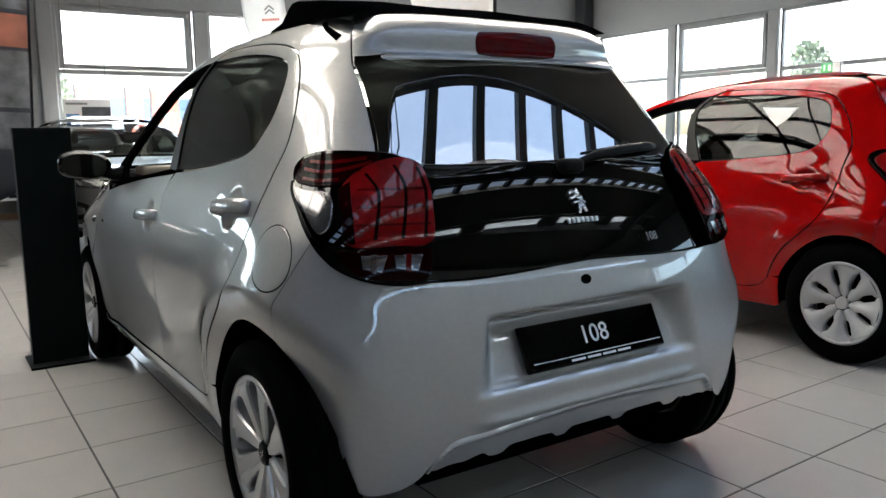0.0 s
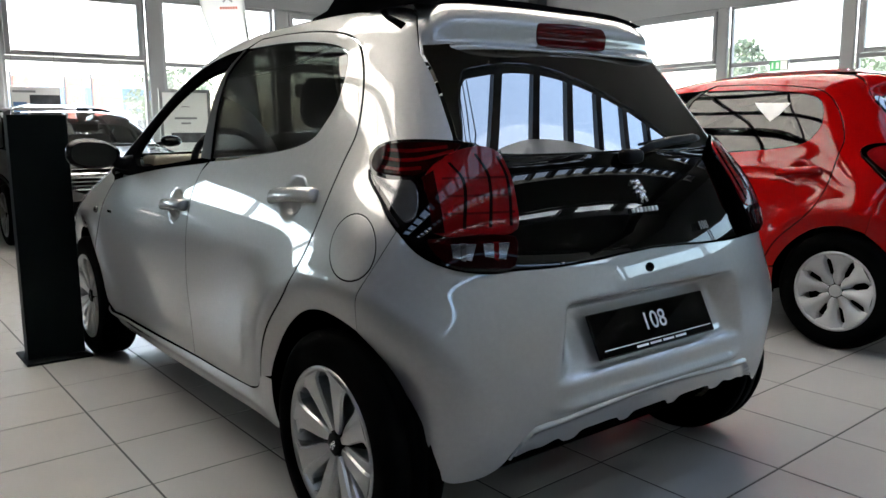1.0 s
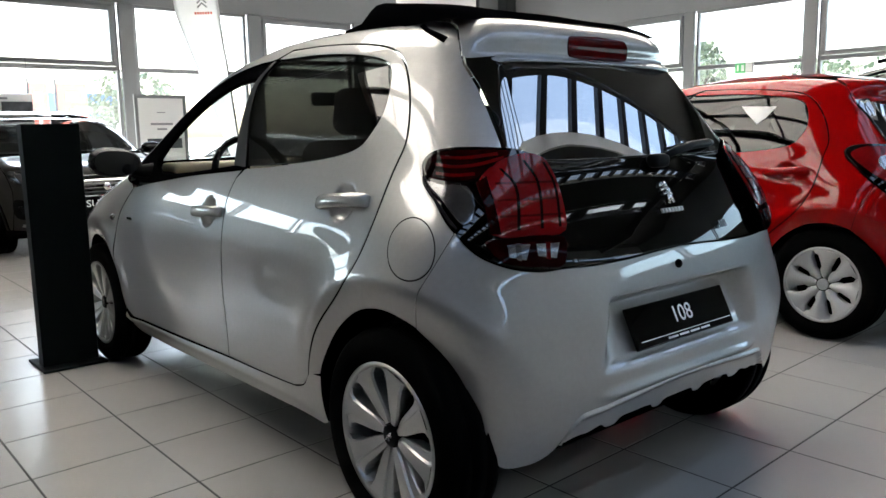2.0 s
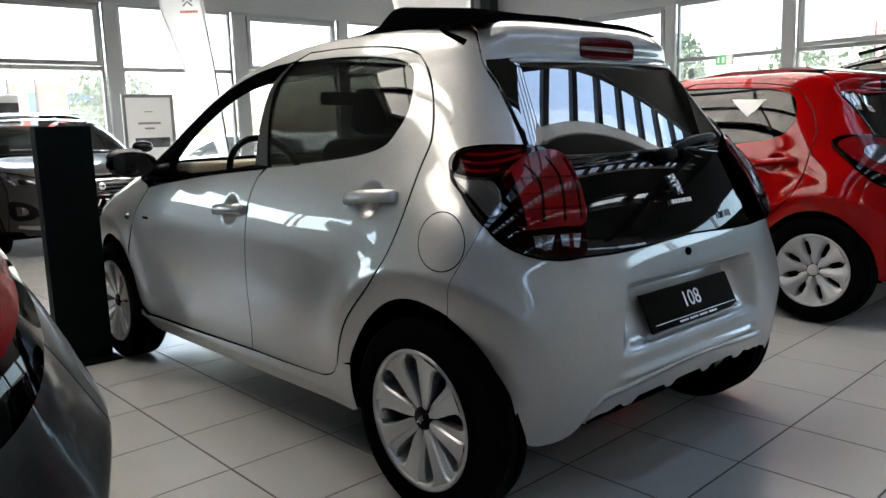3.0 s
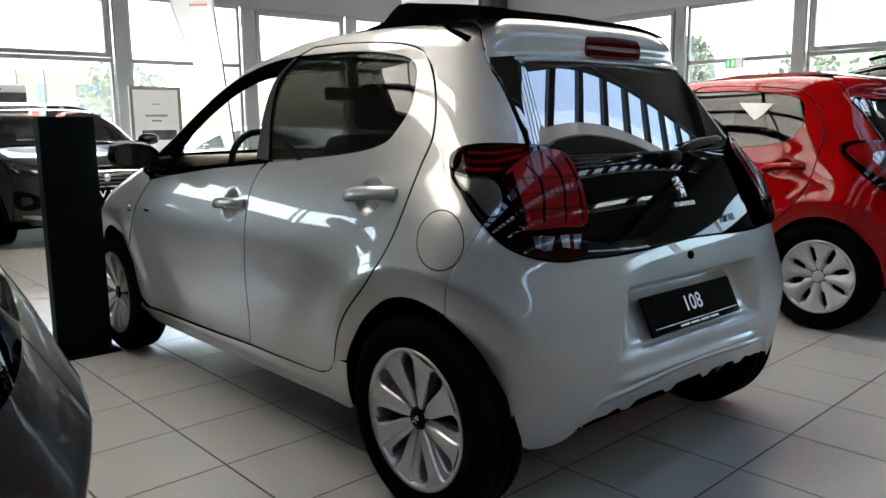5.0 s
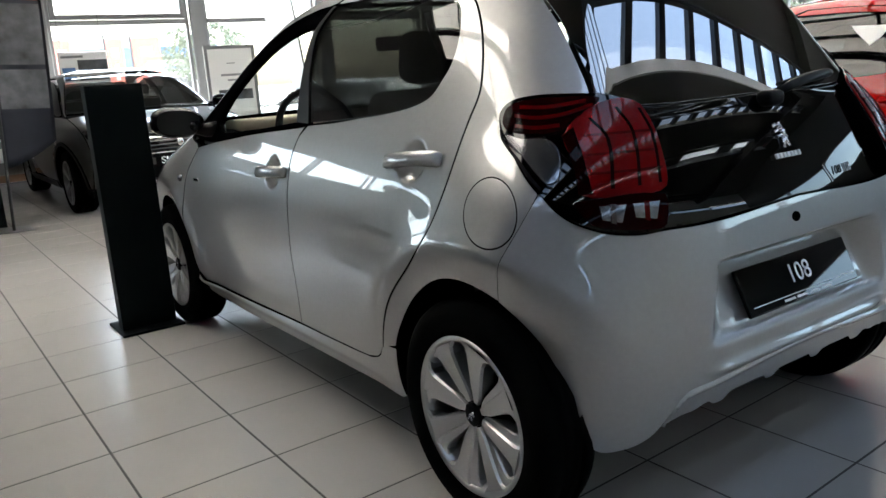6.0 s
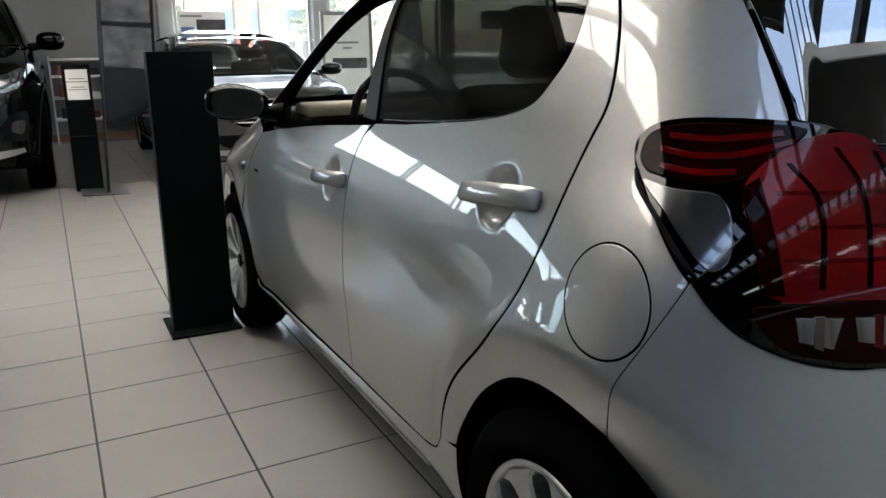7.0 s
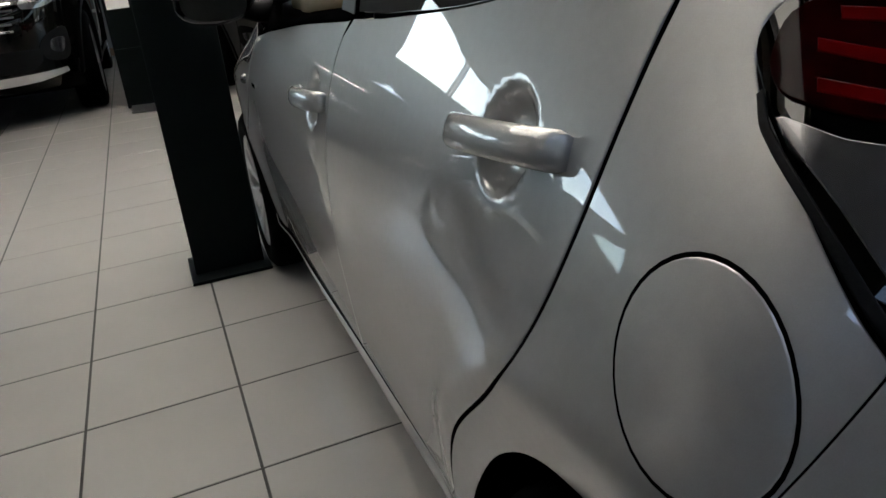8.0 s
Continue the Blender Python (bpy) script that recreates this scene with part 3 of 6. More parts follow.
for n, (a, b) in enumerate(LIGHTS):
    X0, X1 = ENDS[n]
    ribs = bmesh.new()
    steps = (17, 8, 31, 22, 16)[n]
    for k in range(steps):
        x = X0 + (X1 - X0) * k / (steps - 1)
        wide = (0.18, 0.28, 0.05 if k % 2 else 0.08, 0.07, 0.07)[n]
        box(x - wide, a, TOP + 0.10, x + wide, b, TOP + 0.20, bm=ribs)
    for yy in [a + 1.25 * k for k in range(1, int((b - a) / 1.25) + 1)] if n == 4 else []:
        box(X0, yy - 0.03, TOP + 0.06, X1, yy + 0.03, TOP + 0.098, bm=ribs)
    for yy in (a + 0.03, b - 0.03):
        box(X0, yy - 0.03, TOP - 0.10, X1, yy + 0.03, TOP - 0.003, bm=ribs)
    structure("skylight_ribs_%d" % (n + 1), ribs, M_STEEL)
    if n == 3:
        structure("skylight_reveal", box(X0, a + 0.062, TOP - 0.10, X1, a + 0.075, TOP + 0.098), M_WALL)
        # unseen upright above the roof, added to keep direct sun out of this light
        structure("skylight_kerb", box(X0 - 0.3, b + 0.002, TOP + 0.252, X1 + 0.3, b + 0.10, TOP + 1.35), M_CEIL)
    structure("skylight_glass_%d" % (n + 1), box(X0, a, TOP + 0.21, X1, b, TOP + 0.22), M_SKYGLASS if n in (2, 3) else (M_OPALSOUTH if n < 2 else M_OPAL))
    # steel beams below the roof
for k, x in enumerate((-5.8, -2.3, 8.2)):
    structure("beam_%d" % (k + 1), joined([(x - 0.10, SOUTH, TOP - 0.30, x + 0.10, NORTH, TOP - 0.285), (x - 0.012, SOUTH, TOP - 0.284, x + 0.012, NORTH, TOP - 0.02), (x - 0.10, SOUTH, TOP - 0.019, x + 0.10, NORTH, TOP - 0.004)]), M_CEIL)

# ---------------------------------------------------------------- outside
structure("ground", box(-400, -400, -0.6, 400, 400, -0.30), M_ASPHALT)

# ---------------------------------------------------------------- wheels
def wheel_meshes(r_tyre, r_rim, width, spokes, slot, mat_rim, prefix=""):
    """Meshes of a wheel round the x axis, its outer side towards -x: tyre, barrel, one spoke, ring, cap."""
    h = width / 2
    tyre = turned([(r_rim - 0.005, -h + 0.012), (r_rim + 0.012, -h + 0.002), (r_rim + 0.035, -h - 0.004), (r_rim + 0.06, -h - 0.003), (r_tyre - 0.018, -h + 0.005),
                   (r_tyre - 0.006, -h + 0.014), (r_tyre, -h + 0.03), (r_tyre, -0.031), (r_tyre - 0.007, -0.029), (r_tyre - 0.007, -0.023), (r_tyre, -0.021), (r_tyre, 0.021),
                   (r_tyre - 0.007, 0.023), (r_tyre - 0.007, 0.029), (r_tyre, 0.031), (r_tyre, h - 0.03), (r_tyre - 0.006, h - 0.014), (r_tyre - 0.02, h), (r_rim, h - 0.01)], 64)
    ring = turned([(r_rim - 0.022, -h + 0.06), (r_rim - 0.018, -h + 0.024), (r_rim - 0.012, -h + 0.010), (r_rim - 0.006, -h + 0.003), (r_rim + 0.002, -h + 0.004),
                   (r_rim + 0.004, -h + 0.012), (r_rim - 0.004, -h + 0.03), (r_rim - 0.015, h - 0.02)], 64)
    hub = turned([(0.0, -h + 0.03), (0.07, -h + 0.032), (0.13, -h + 0.075), (r_rim - 0.02, -h + 0.1), (r_rim - 0.02, h - 0.02), (0, h - 0.02)], 32)
    blade = bmesh.new()
    rows = []
    full = math.pi / spokes
    for k in range(11):
        t = k / 10
        r = 0.034 + (r_rim - 0.010 - 0.034) * t
        s = full - radians(slot(t))
        top = -h + 0.006 + 0.018 * (1 - t)**1.4
        row = []
        for f, dx in ((-1.0, 0.040), (-1.0, 0.006), (-0.86, 0.0), (0.28, 0.0), (0.40, 0.006), (0.92, 0.009), (1.0, 0.014), (1.0, 0.040)):
            a = f * s
            row.append(blade.verts.new((top + dx, r * math.sin(a), r * math.cos(a))))
        rows.append(row)
    for a, b in zip(rows, rows[1:]):
        for i in range(len(a) - 1):
            blade.faces.new((a[i], a[i + 1], b[i + 1], b[i]))
    bmesh.ops.recalc_face_normals(blade, faces=blade.faces)
    cap = turned([(0.0, -h + 0.018), (0.026, -h + 0.0185), (0.029, -h + 0.020), (0.030, -h + 0.024), (0.030, -h + 0.05)], 32)
    return {"tyre": mesh_of("tyre", tyre, M_RUBBER, True), "rim": mesh_of("rim", ring, mat_rim, True), "hub": mesh_of("wheel", hub, M_INNER, True),
            "spoke": mesh_of("spoke", blade, mat_rim, prefix != ""), "cap": mesh_of("hub_cap", cap, M_PLASTIC if prefix == "" else mat_rim, True)}


def add_wheel(meshes, parent, x, y, r, spokes, outer=-1, badge=None, turn=0.0, fit=(1, 1, 1)):
    w = part("wheel", meshes["hub"], None, parent)
    w.matrix_basis = pose(x, y, r * fit[2]) @ Matrix.Diagonal((*fit, 1)) @ (Matrix.Identity(4) if outer < 0 else pose(0, 0, 0, 0, 0, 180)) @ pose(0, 0, 0, turn)
    part("tyre", meshes["tyre"], None, w, "black rubber tyre")
    part("rim", meshes["rim"], None, w)
    part("hub_cap", meshes["cap"], None, w)
    for k in range(spokes):
        part("spoke", meshes["spoke"], None, w).matrix_basis = pose(0, 0, 0, 360 * k / spokes)
    if badge:
        part("badge", badge, None, w, "small plain chrome badge")
    return w


def alloy_slot(t):
    return float(np.interp(t, [0, 0.14, 0.28, 0.42, 0.6, 0.8, 0.89, 0.94, 1.0], [1.2, 1.2, 3.6, 6.2, 8.0, 8.6, 7.8, 4.0, 0.4]))


def cover_slot(t):
    return float(np.interp(t, [0, 0.28, 0.33, 0.40, 0.55, 0.78, 0.86, 0.90, 1.0], [0.2, 0.2, 6.0, 9.5, 8.2, 6.6, 5.2, 0.3, 0.2]))


def bar_along(points, ups, width, height, taper=0.6):
    """A rounded bar through points; ups are the outward directions."""
    bm = bmesh.new()
    rings = []
    n = len(points)
    for i in range(n):
        q, u = Vector(points[i]), Vector(ups[i]).normalized()
        d = (Vector(points[min(i + 1, n - 1)]) - Vector(points[max(i - 1, 0)])).normalized()
        v = d.cross(u).normalized()
        e = 1.0
        if i in (0, n - 1):
            e = taper
        rings.append([bm.verts.new(q + e * (width * math.copysign(abs(math.cos(a))**0.7, math.cos(a)) * v + height * math.copysign(abs(math.sin(a))**0.7, math.sin(a)) * u)) for a in [2 * math.pi * k / 14 for k in range(14)]])
    for a, b in zip(rings, rings[1:]):
        for k in range(14):
            bm.faces.new((a[k], a[(k + 1) % 14], b[(k + 1) % 14], b[k]))
    bm.faces.new(rings[0])
    bm.faces.new(rings[-1][::-1])
    bmesh.ops.recalc_face_normals(bm, faces=bm.faces)
    return bm


def lettering(text, size, mat, parent, m, depth=0.002, name="lettering", label="", bold=0.0):
    cu = bpy.data.curves.new(name, "FONT")
    cu.body, cu.size, cu.extrude, cu.align_x, cu.align_y, cu.offset = text, size, depth, "CENTER", "CENTER", bold
    cu.resolution_u = 4
    tmp = new(name, cu)
    me = bpy.data.meshes.new_from_object(tmp.evaluated_get(bpy.context.evaluated_depsgraph_get()))
    bpy.data.objects.remove(tmp)
    bpy.data.curves.remove(cu)
    me.materials.clear()
    me.materials.append(mat)
    ob = part(name, me, None, parent, label)
    ob.matrix_basis = m
    return ob


# ---------------------------------------------------------------- small hatchback
FRONT_SHUT = [(0.03, 0.945), (0.009, 0.887), (0.01, 0.817), (0.017, 0.718), (0.014, 0.614), (0.013, 0.531), (0.006, 0.423), (-0.012, 0.300)]
REAR_SHUT = [(0.426, 0.377), (0.444, 0.457), (0.482, 0.538), (0.547, 0.618), (0.618, 0.690), (0.654, 0.751), (0.701, 0.846), (0.732, 0.940), (0.765, 1.007),
             (0.799, 1.049), (0.816, 1.088), (0.830, 1.160), (0.827, 1.218), (0.812, 1.270), (0.759, 1.310), (0.691, 1.334), (0.567, 1.352), (0.375, 1.368), (0.165, 1.376)]
GLASS_REAR = [(0.082, 1.345), (0.246, 1.342), (0.432, 1.331), (0.605, 1.312), (0.690, 1.294), (0.727, 1.272), (0.737, 1.242), (0.728, 1.188), (0.703, 1.135),
              (0.662, 1.090), (0.623, 1.056), (0.558, 1.033), (0.462, 1.016), (0.361, 1.004)]
LAMP = [(0.872, 0.985), (0.876, 1.008), (0.909, 1.030), (0.961, 1.040), (1.05, 1.043), (1.207, 1.038), (1.283, 1.029), (1.346, 1.015), (1.385, 0.992), (1.400, 0.960),
        (1.405, 0.915), (1.399, 0.856), (1.385, 0.798), (1.368, 0.749), (1.286, 0.745), (1.195, 0.752), (1.132, 0.764), (1.072, 0.784), (1.024, 0.812), (0.988, 0.840), (0.963, 0.862), (0.930, 0.900), (0.900, 0.940)]


SEAM = eased([(0.832, 0.602), (0.856, 0.653), (0.873, 0.689), (0.908, 0.733), (0.96, 0.799), (0.993, 0.834)])
REAR_LINE, FRONT_LINE = eased(REAR_SHUT), eased(FRONT_SHUT)


def handle_dent(y0, z0):
    def f(p, z, s):
        return -0.022 * np.exp(-(((s[..., 1] - y0) / 0.046)**2 + ((s[..., 2] - z0) / 0.046)**2)**3.0)
    return f


def recess(p, z, s):
    """The number plate's bay and the lower lip of the rear bumper."""
    x = np.abs(s[..., 0])
    half = 0.345 - 0.25 * np.clip(z - 0.47, 0, 0.2)
    depth = np.interp(z, [0.45, 0.50, 0.64], [0.014, 0.034, 0.098])
    bay = (1 - step(x, half - 0.02, half + 0.06)) * step(z, 0.455, 0.480) * (1 - step(z, 0.640, 0.662))
    lip = 0.013 * bell(z, 0.402, 0.013) * (1 - step(x, 0.33, 0.42))
    return -depth * bay + lip


def crowned(p, z, s):
    """Rounds the tailgate and its glass evenly from side to side; the rim stays where it is."""
    q = np.full(np.shape(z), 1.22)
    rim, mid = HATCH.base(q, z), HATCH.base(q + 0.78, z)
    x = np.clip(np.abs(s[..., 0]) / np.abs(rim[..., 0]), 0, 1)
    u = np.clip((z - 1.0) / 0.30, 0, 1)
    glass = -0.252 + 0.197 * u - 0.003 * u * (1 - u)
    centre = np.where(z > 1.0, glass, mid[..., 1])
    sag = np.where(z > 1.0, 0.036, rim[..., 1] - mid[..., 1])
    gap = centre + sag * x**2 - s[..., 1]
    near = np.where(z > 1.0, np.clip((1.0 - x) / 0.10, 0, 1), 0)
    return -0.82 * (near * gap + (1 - near) * np.maximum(gap, 0))


def lip_out(p, z, s):
    """The lower lip: a round bead along its upper edge, the rest drawn in."""
    edge = np.interp(p, [1.315, 1.345, 1.385, 1.425, 1.518, 1.698, 1.87, 2.0], [0.302, 0.330, 0.358, 0.376, 0.380, 0.389, 0.397, 0.399])
    return -0.004 + 0.014 * bell(z, edge - 0.011, 0.011) + 0.06 * (z - 0.395)


def spoiler_out(p, z, s):
    x = np.abs(s[..., 0])
    lobe = step(0.475 - x, 0.0, 0.11)
    return lobe * (0.005 + 0.020 * step(z, 1.288, 1.345) * (1 - step(z, 1.365, 1.425)) + 0.010 * bell(z, 1.277, 0.012))


def seat(parent, x, y, mat):
    s = part("seat", box(x - 0.23, y - 0.22, 0.30, x + 0.23, y + 0.28, 0.50, 0.05, 3), mat, parent, "dark cloth seat", True)
    b = box(-0.23, -0.06, 0.0, 0.23, 0.07, 0.62, 0.05, 3)
    bmesh.ops.transform(b, matrix=pose(x, y - 0.25, 0.46, 14), verts=b.verts)
    part("backrest", b, mat, s, "", True)
    hr = box(-0.13, -0.045, 0.64, 0.13, 0.055, 0.80, 0.04, 3)
    bmesh.ops.transform(hr, matrix=pose(x, y - 0.25, 0.46, 14), verts=hr.verts)
    part("headrest", hr, mat, s, "", True)
    return s


def hatchback(name, label, m, mat, style, wheel_fit=(1, 1, 1)):
    """A five-door city car. style: 'silver' with alloy wheels and folded cloth roof, 'red' with wheel covers."""
    S = HATCH
    silver = style == "silver"
    car = thing(name, label, "car", m, "cars in the showroom")
    ra = soft_outline([(1.049, 0.321), (1.02, 0.378), (0.976, 0.447), (0.909, 0.533), (0.83, 0.6), (0.747, 0.631), (0.672, 0.627), (0.609, 0.598), (0.543, 0.535), (0.494, 0.452), (0.473, 0.373), (0.479, 0.238)], 4, False)
    fa = arch(S, 2.34, 0.292, 0.332, 198, 8, 18)            # front opening, from its back to its front
    for mir in (False, True):
        near = not mir
        sub = lambda n, o, mt, par=car, lb="", **k: panel(n, S, o, mt, par, lb, mir, **k)
        sx = 1 if mir else -1
        # front door
        door = sub("front_door", soft_outline([(-0.485, 0.900), (-0.485, 0.900), (-0.26, 0.940), (0.05, 0.972), (0.05, 0.972)], 4, False)
                   + FRONT_LINE + [(-0.225, 0.290), (-0.42, 0.282), (-0.49, 0.284)]
                   + soft_outline([(-0.515, 0.32), (-0.512, 0.488), (-0.525, 0.617), (-0.542, 0.749), (-0.580, 0.852), (-0.592, 0.872)], 4, False), mat,
                   out=handle_dent(1.065, 0.818), du=0.011, dv=0.009)
        rdoor = sub("rear_door", [(0.066, 0.976)] + FRONT_LINE + [(0.15, 0.300), (0.29, 0.303)] + soft_outline([(0.335, 0.308), (0.385, 0.328), (0.405, 0.345)], 3, False) + REAR_LINE
                    + [(-0.08, 1.377), (-0.094, 1.348)] + soft_outline(GLASS_REAR, 4, False) + [(0.20, 0.986)], mat, out=handle_dent(0.235, 0.896), du=0.011, dv=0.009)
        # body side with the quarter, the pillar and the rail over the doors
        rail = [(-0.106, 1.379), (-0.135, 1.352), (-0.35, 1.344), (-0.58, 1.322), (-0.73, 1.285), (-0.83, 1.222), (-0.868, 1.150), (-0.888, 1.060), (-0.902, 0.99), (-0.915, 0.955)]
        outer = [(-1.0, 0.965), (-1.02, 1.08), (-1.02, 1.20), (-1.0, 1.30), (-0.97, 1.375), (-0.9, 1.43), (0.2, 1.435), (0.7, 1.428), (0.98, 1.405), (1.05, 1.372)]
        edge_lamp = soft_outline([(0.9935, 0.8345), (0.963, 0.860), (0.930, 0.898), (0.898, 0.940), (0.872, 0.975), (0.870, 1.000), (0.880, 1.018), (0.909, 1.032), (0.961, 1.042), (1.05, 1.045), (1.215, 1.040)], 3, False)
        side_top = soft_outline(rail[::-1], 3, False)
        arch_r = [q for q in ra[::-1] if q[1] > 0.375 and q[0] < 0.800]
        sub("body_side", side_top + REAR_LINE[::-1] + arch_r
                   + SEAM + edge_lamp
                   + soft_outline([(1.216, 1.060), (1.210, 1.090), (1.194, 1.146), (1.165, 1.211), (1.118, 1.266), (1.098, 1.300), (1.072, 1.345)], 3, False) + [(1.062, 1.375), (1.035, 1.398)] + outer[::-1][1:], mat, du=0.03, dv=0.018)
        # sill and the strip behind the rear door
        sub("sill", soft_outline([(-0.60, 0.200), (-0.50, 0.195), (-0.26, 0.205), (0.0, 0.212), (0.28, 0.215), (0.46, 0.225)], 3, False)
            + [q for q in ra if q[0] < 0.5 and q[1] < 0.371][::-1] + [(0.474, 0.386), (0.430, 0.388)] + soft_outline([(0.405, 0.345), (0.385, 0.328), (0.335, 0.308), (0.15, 0.300), (-0.012, 0.298), (-0.225, 0.288), (-0.50, 0.282), (-0.53, 0.30)], 4, False), mat,
            out=lambda p, z, s: 0.010 * bell(z, 0.275, 0.022) * step(s[..., 1], 0.3, 0.6), du=0.04, dv=0.012, gap=0.0005)
        # front wing
        sub("front_wing", soft_outline([(-0.594, 0.868), (-0.582, 0.852), (-0.544, 0.749), (-0.527, 0.617), (-0.514, 0.488), (-0.517, 0.34)], 4, False)
            + [q for q in fa if q[1] > 0.31] + [(-1.02, 0.36), (-1.06, 0.50), (-1.06, 0.62), (-1.0, 0.72), (-0.97, 0.80), (-0.95, 0.875), (-0.93, 0.93), (-0.80, 0.905), (-0.64, 0.885)], mat, du=0.03, dv=0.02)
        # lamps at the back
        lamp = sub("tail_lamp", soft_outline(LAMP, 3), M_BLACKGLOSS, car, "black-edged red tail lamp", out=lambda p, z, s: 0.012 + 0.012 * bell(p, 1.2, 0.25) * bell(z, 0.90, 0.12), du=0.03, dv=0.02, gap=0.0015, depth=0.03)
        lens = lambda p, z, s: 0.0165 + 0.012 * bell(p, 1.2, 0.25) * bell(z, 0.90, 0.12)
        if silver:
            sub("red_lens", soft_outline([(1.088, 0.945), (1.165, 0.996), (1.290, 1.020), (1.368, 1.005), (1.393, 0.960), (1.399, 0.910), (1.386, 0.832), (1.26, 0.825), (1.120, 0.828), (1.108, 0.888)], 4), M_REDLENS, lamp, "glossy red lens", out=lens, du=0.03, dv=0.02, depth=0.004, gap=0)
            sub("red_lens", soft_outline([(0.888, 0.985), (0.907, 1.016), (0.972, 1.030), (1.10, 1.031), (1.230, 1.024), (1.174, 0.996), (1.095, 0.962), (1.028, 0.953), (0.905, 0.965)], 4), M_REDDARK, lamp, "glossy red lens", out=lens, du=0.03, dv=0.02, depth=0.004, gap=0)
            for q in ([(1.172, 0.980), (1.215, 0.934), (1.203, 0.836)], [(1.270, 1.000), (1.303, 0.946), (1.286, 0.838)], [(1.352, 0.995), (1.372, 0.94), (1.358, 0.840)]):
                line = soft_outline(q, 5, False)
                sub("lens_rib", line + [(a + 0.011, b) for a, b in line[::-1]], M_REDDARK, lamp, out=lambda p, z, s: lens(p, z, s) + 0.0015, du=0.05, dv=0.03, gap=0, depth=0.002, roll=0.0008)
            for q in ([(0.93, 1.000), (1.0, 0.992), (1.09, 0.995), (1.20, 1.012)], [(0.95, 1.018), (1.05, 1.014), (1.18, 1.022)], [(0.93, 0.977), (1.0, 0.970), (1.08, 0.972)]):
                line = soft_outline(q, 5, False)
                sub("lens_rib", line + [(a, b - 0.008) for a, b in line[::-1]], M_REDMID, lamp, out=lambda p, z, s: lens(p, z, s) + 0.0015, du=0.05, dv=0.03, gap=0, depth=0.002, roll=0.0008)
            sub("lens_edge", soft_outline([(1.082, 0.946), (1.104, 0.890), (1.112, 0.828)], 5, False) + soft_outline([(1.150, 0.828), (1.140, 0.890), (1.122, 0.962)], 5, False), M_REDDARK, lamp, "dark red inner edge of the lens", out=lambda p, z, s: lens(p, z, s) + 0.001, du=0.05, dv=0.03, gap=0, depth=0.002, roll=0.0008)
            for z in (0.868, 0.905, 0.945):
                sub("lens_rib", [(1.15, z), (1.385, z + 0.004), (1.385, z - 0.001), (1.15, z - 0.005)], M_REDMID, lamp, out=lambda p, z, s: lens(p, z, s) + 0.0008, du=0.05, dv=0.03, gap=0, depth=0.001, roll=0.0005)
            sub("reversing_lens", soft_outline([(0.896, 0.953), (0.956, 0.944), (1.046, 0.938), (1.066, 0.918), (1.070, 0.885), (1.058, 0.858), (1.027, 0.850), (0.996, 0.870), (0.952, 0.908)], 4), M_CLEARLENS, lamp, "clear faceted lens", out=lens, du=0.03, dv=0.02, gap=0, depth=0.004)
            sub("lamp_rim", soft_outline([(0.884, 0.970), (0.892, 0.948), (0.944, 0.900), (0.985, 0.862), (1.010, 0.842)], 4, False) + soft_outline([(1.004, 0.838), (0.976, 0.856), (0.934, 0.898), (0.885, 0.944), (0.878, 0.966)], 4, False), M_PLASTIC, lamp, out=lens, du=0.05, dv=0.03, gap=0, depth=0.003)
            sub("red_lens", soft_outline([(1.095, 0.812), (1.13, 0.818), (1.375, 0.818), (1.366, 0.757), (1.29, 0.753), (1.20, 0.759), (1.14, 0.771)], 3), M_REDDARK, lamp, "dark red lower lens", out=lambda p, z, s: lens(p, z, s) - 0.001, du=0.03, dv=0.02, depth=0.003, gap=0)
            for a, b in ((1.164, 1.243), (1.262, 1.352)):
                sub("clear_cell", [(a, 0.806), (b, 0.806), (b - 0.018, 0.770), (a + 0.004, 0.778)], M_CLEARLENS, lamp, "clear lamp cell", out=lens, du=0.03, dv=0.02, gap=0, depth=0.004)
                c = (a + b) / 2
                sub("cell_wall", [(c - 0.010, 0.808), (c + 0.008, 0.808), (c + 0.004, 0.768), (c - 0.012, 0.772)], M_AMBER if a < 1.2 else M_REDMID, lamp, out=lambda p, z, s: lens(p, z, s) + 0.0015, du=0.05, dv=0.03, gap=0, depth=0.002)
        else:
            sub("red_lens", soft_outline([(0.90, 0.99), (1.0, 1.025), (1.20, 1.02), (1.33, 0.99), (1.37, 0.92), (1.34, 0.83), (1.18, 0.815), (1.05, 0.85), (0.95, 0.92)], 4), M_REDLENS, lamp, "bright red lens", out=lens, du=0.03, dv=0.02, gap=0, depth=0.004)
            if style == "red":
                if near:
                    sub("window_sheet", [(0.36, 1.270), (0.56, 1.262), (0.50, 1.20), (0.45, 1.165)], M_PAPER, rdoor, "white paper sheet in the window", out=-0.001, du=0.05, dv=0.04, gap=0, depth=0.001)
                sub("lens_ring", soft_outline([(1.08, 0.97), (1.22, 0.97), (1.28, 0.92), (1.22, 0.875), (1.10, 0.885), (1.05, 0.93)], 4), M_CLEARLENS, lamp, "clear inner lens", out=lambda p, z, s: lens(p, z, s) + 0.002, du=0.03, dv=0.02, gap=0, depth=0.004)
        # side windows
        sub("window", [(0.072, 0.985)] + [(-0.088, 1.342)] + soft_outline(GLASS_REAR, 4, False) + [(0.20, 0.991)], M_PRIVACY, rdoor, "dark tinted side glass", out=-0.004, du=0.05, dv=0.04, gap=0.0005, depth=0.003)
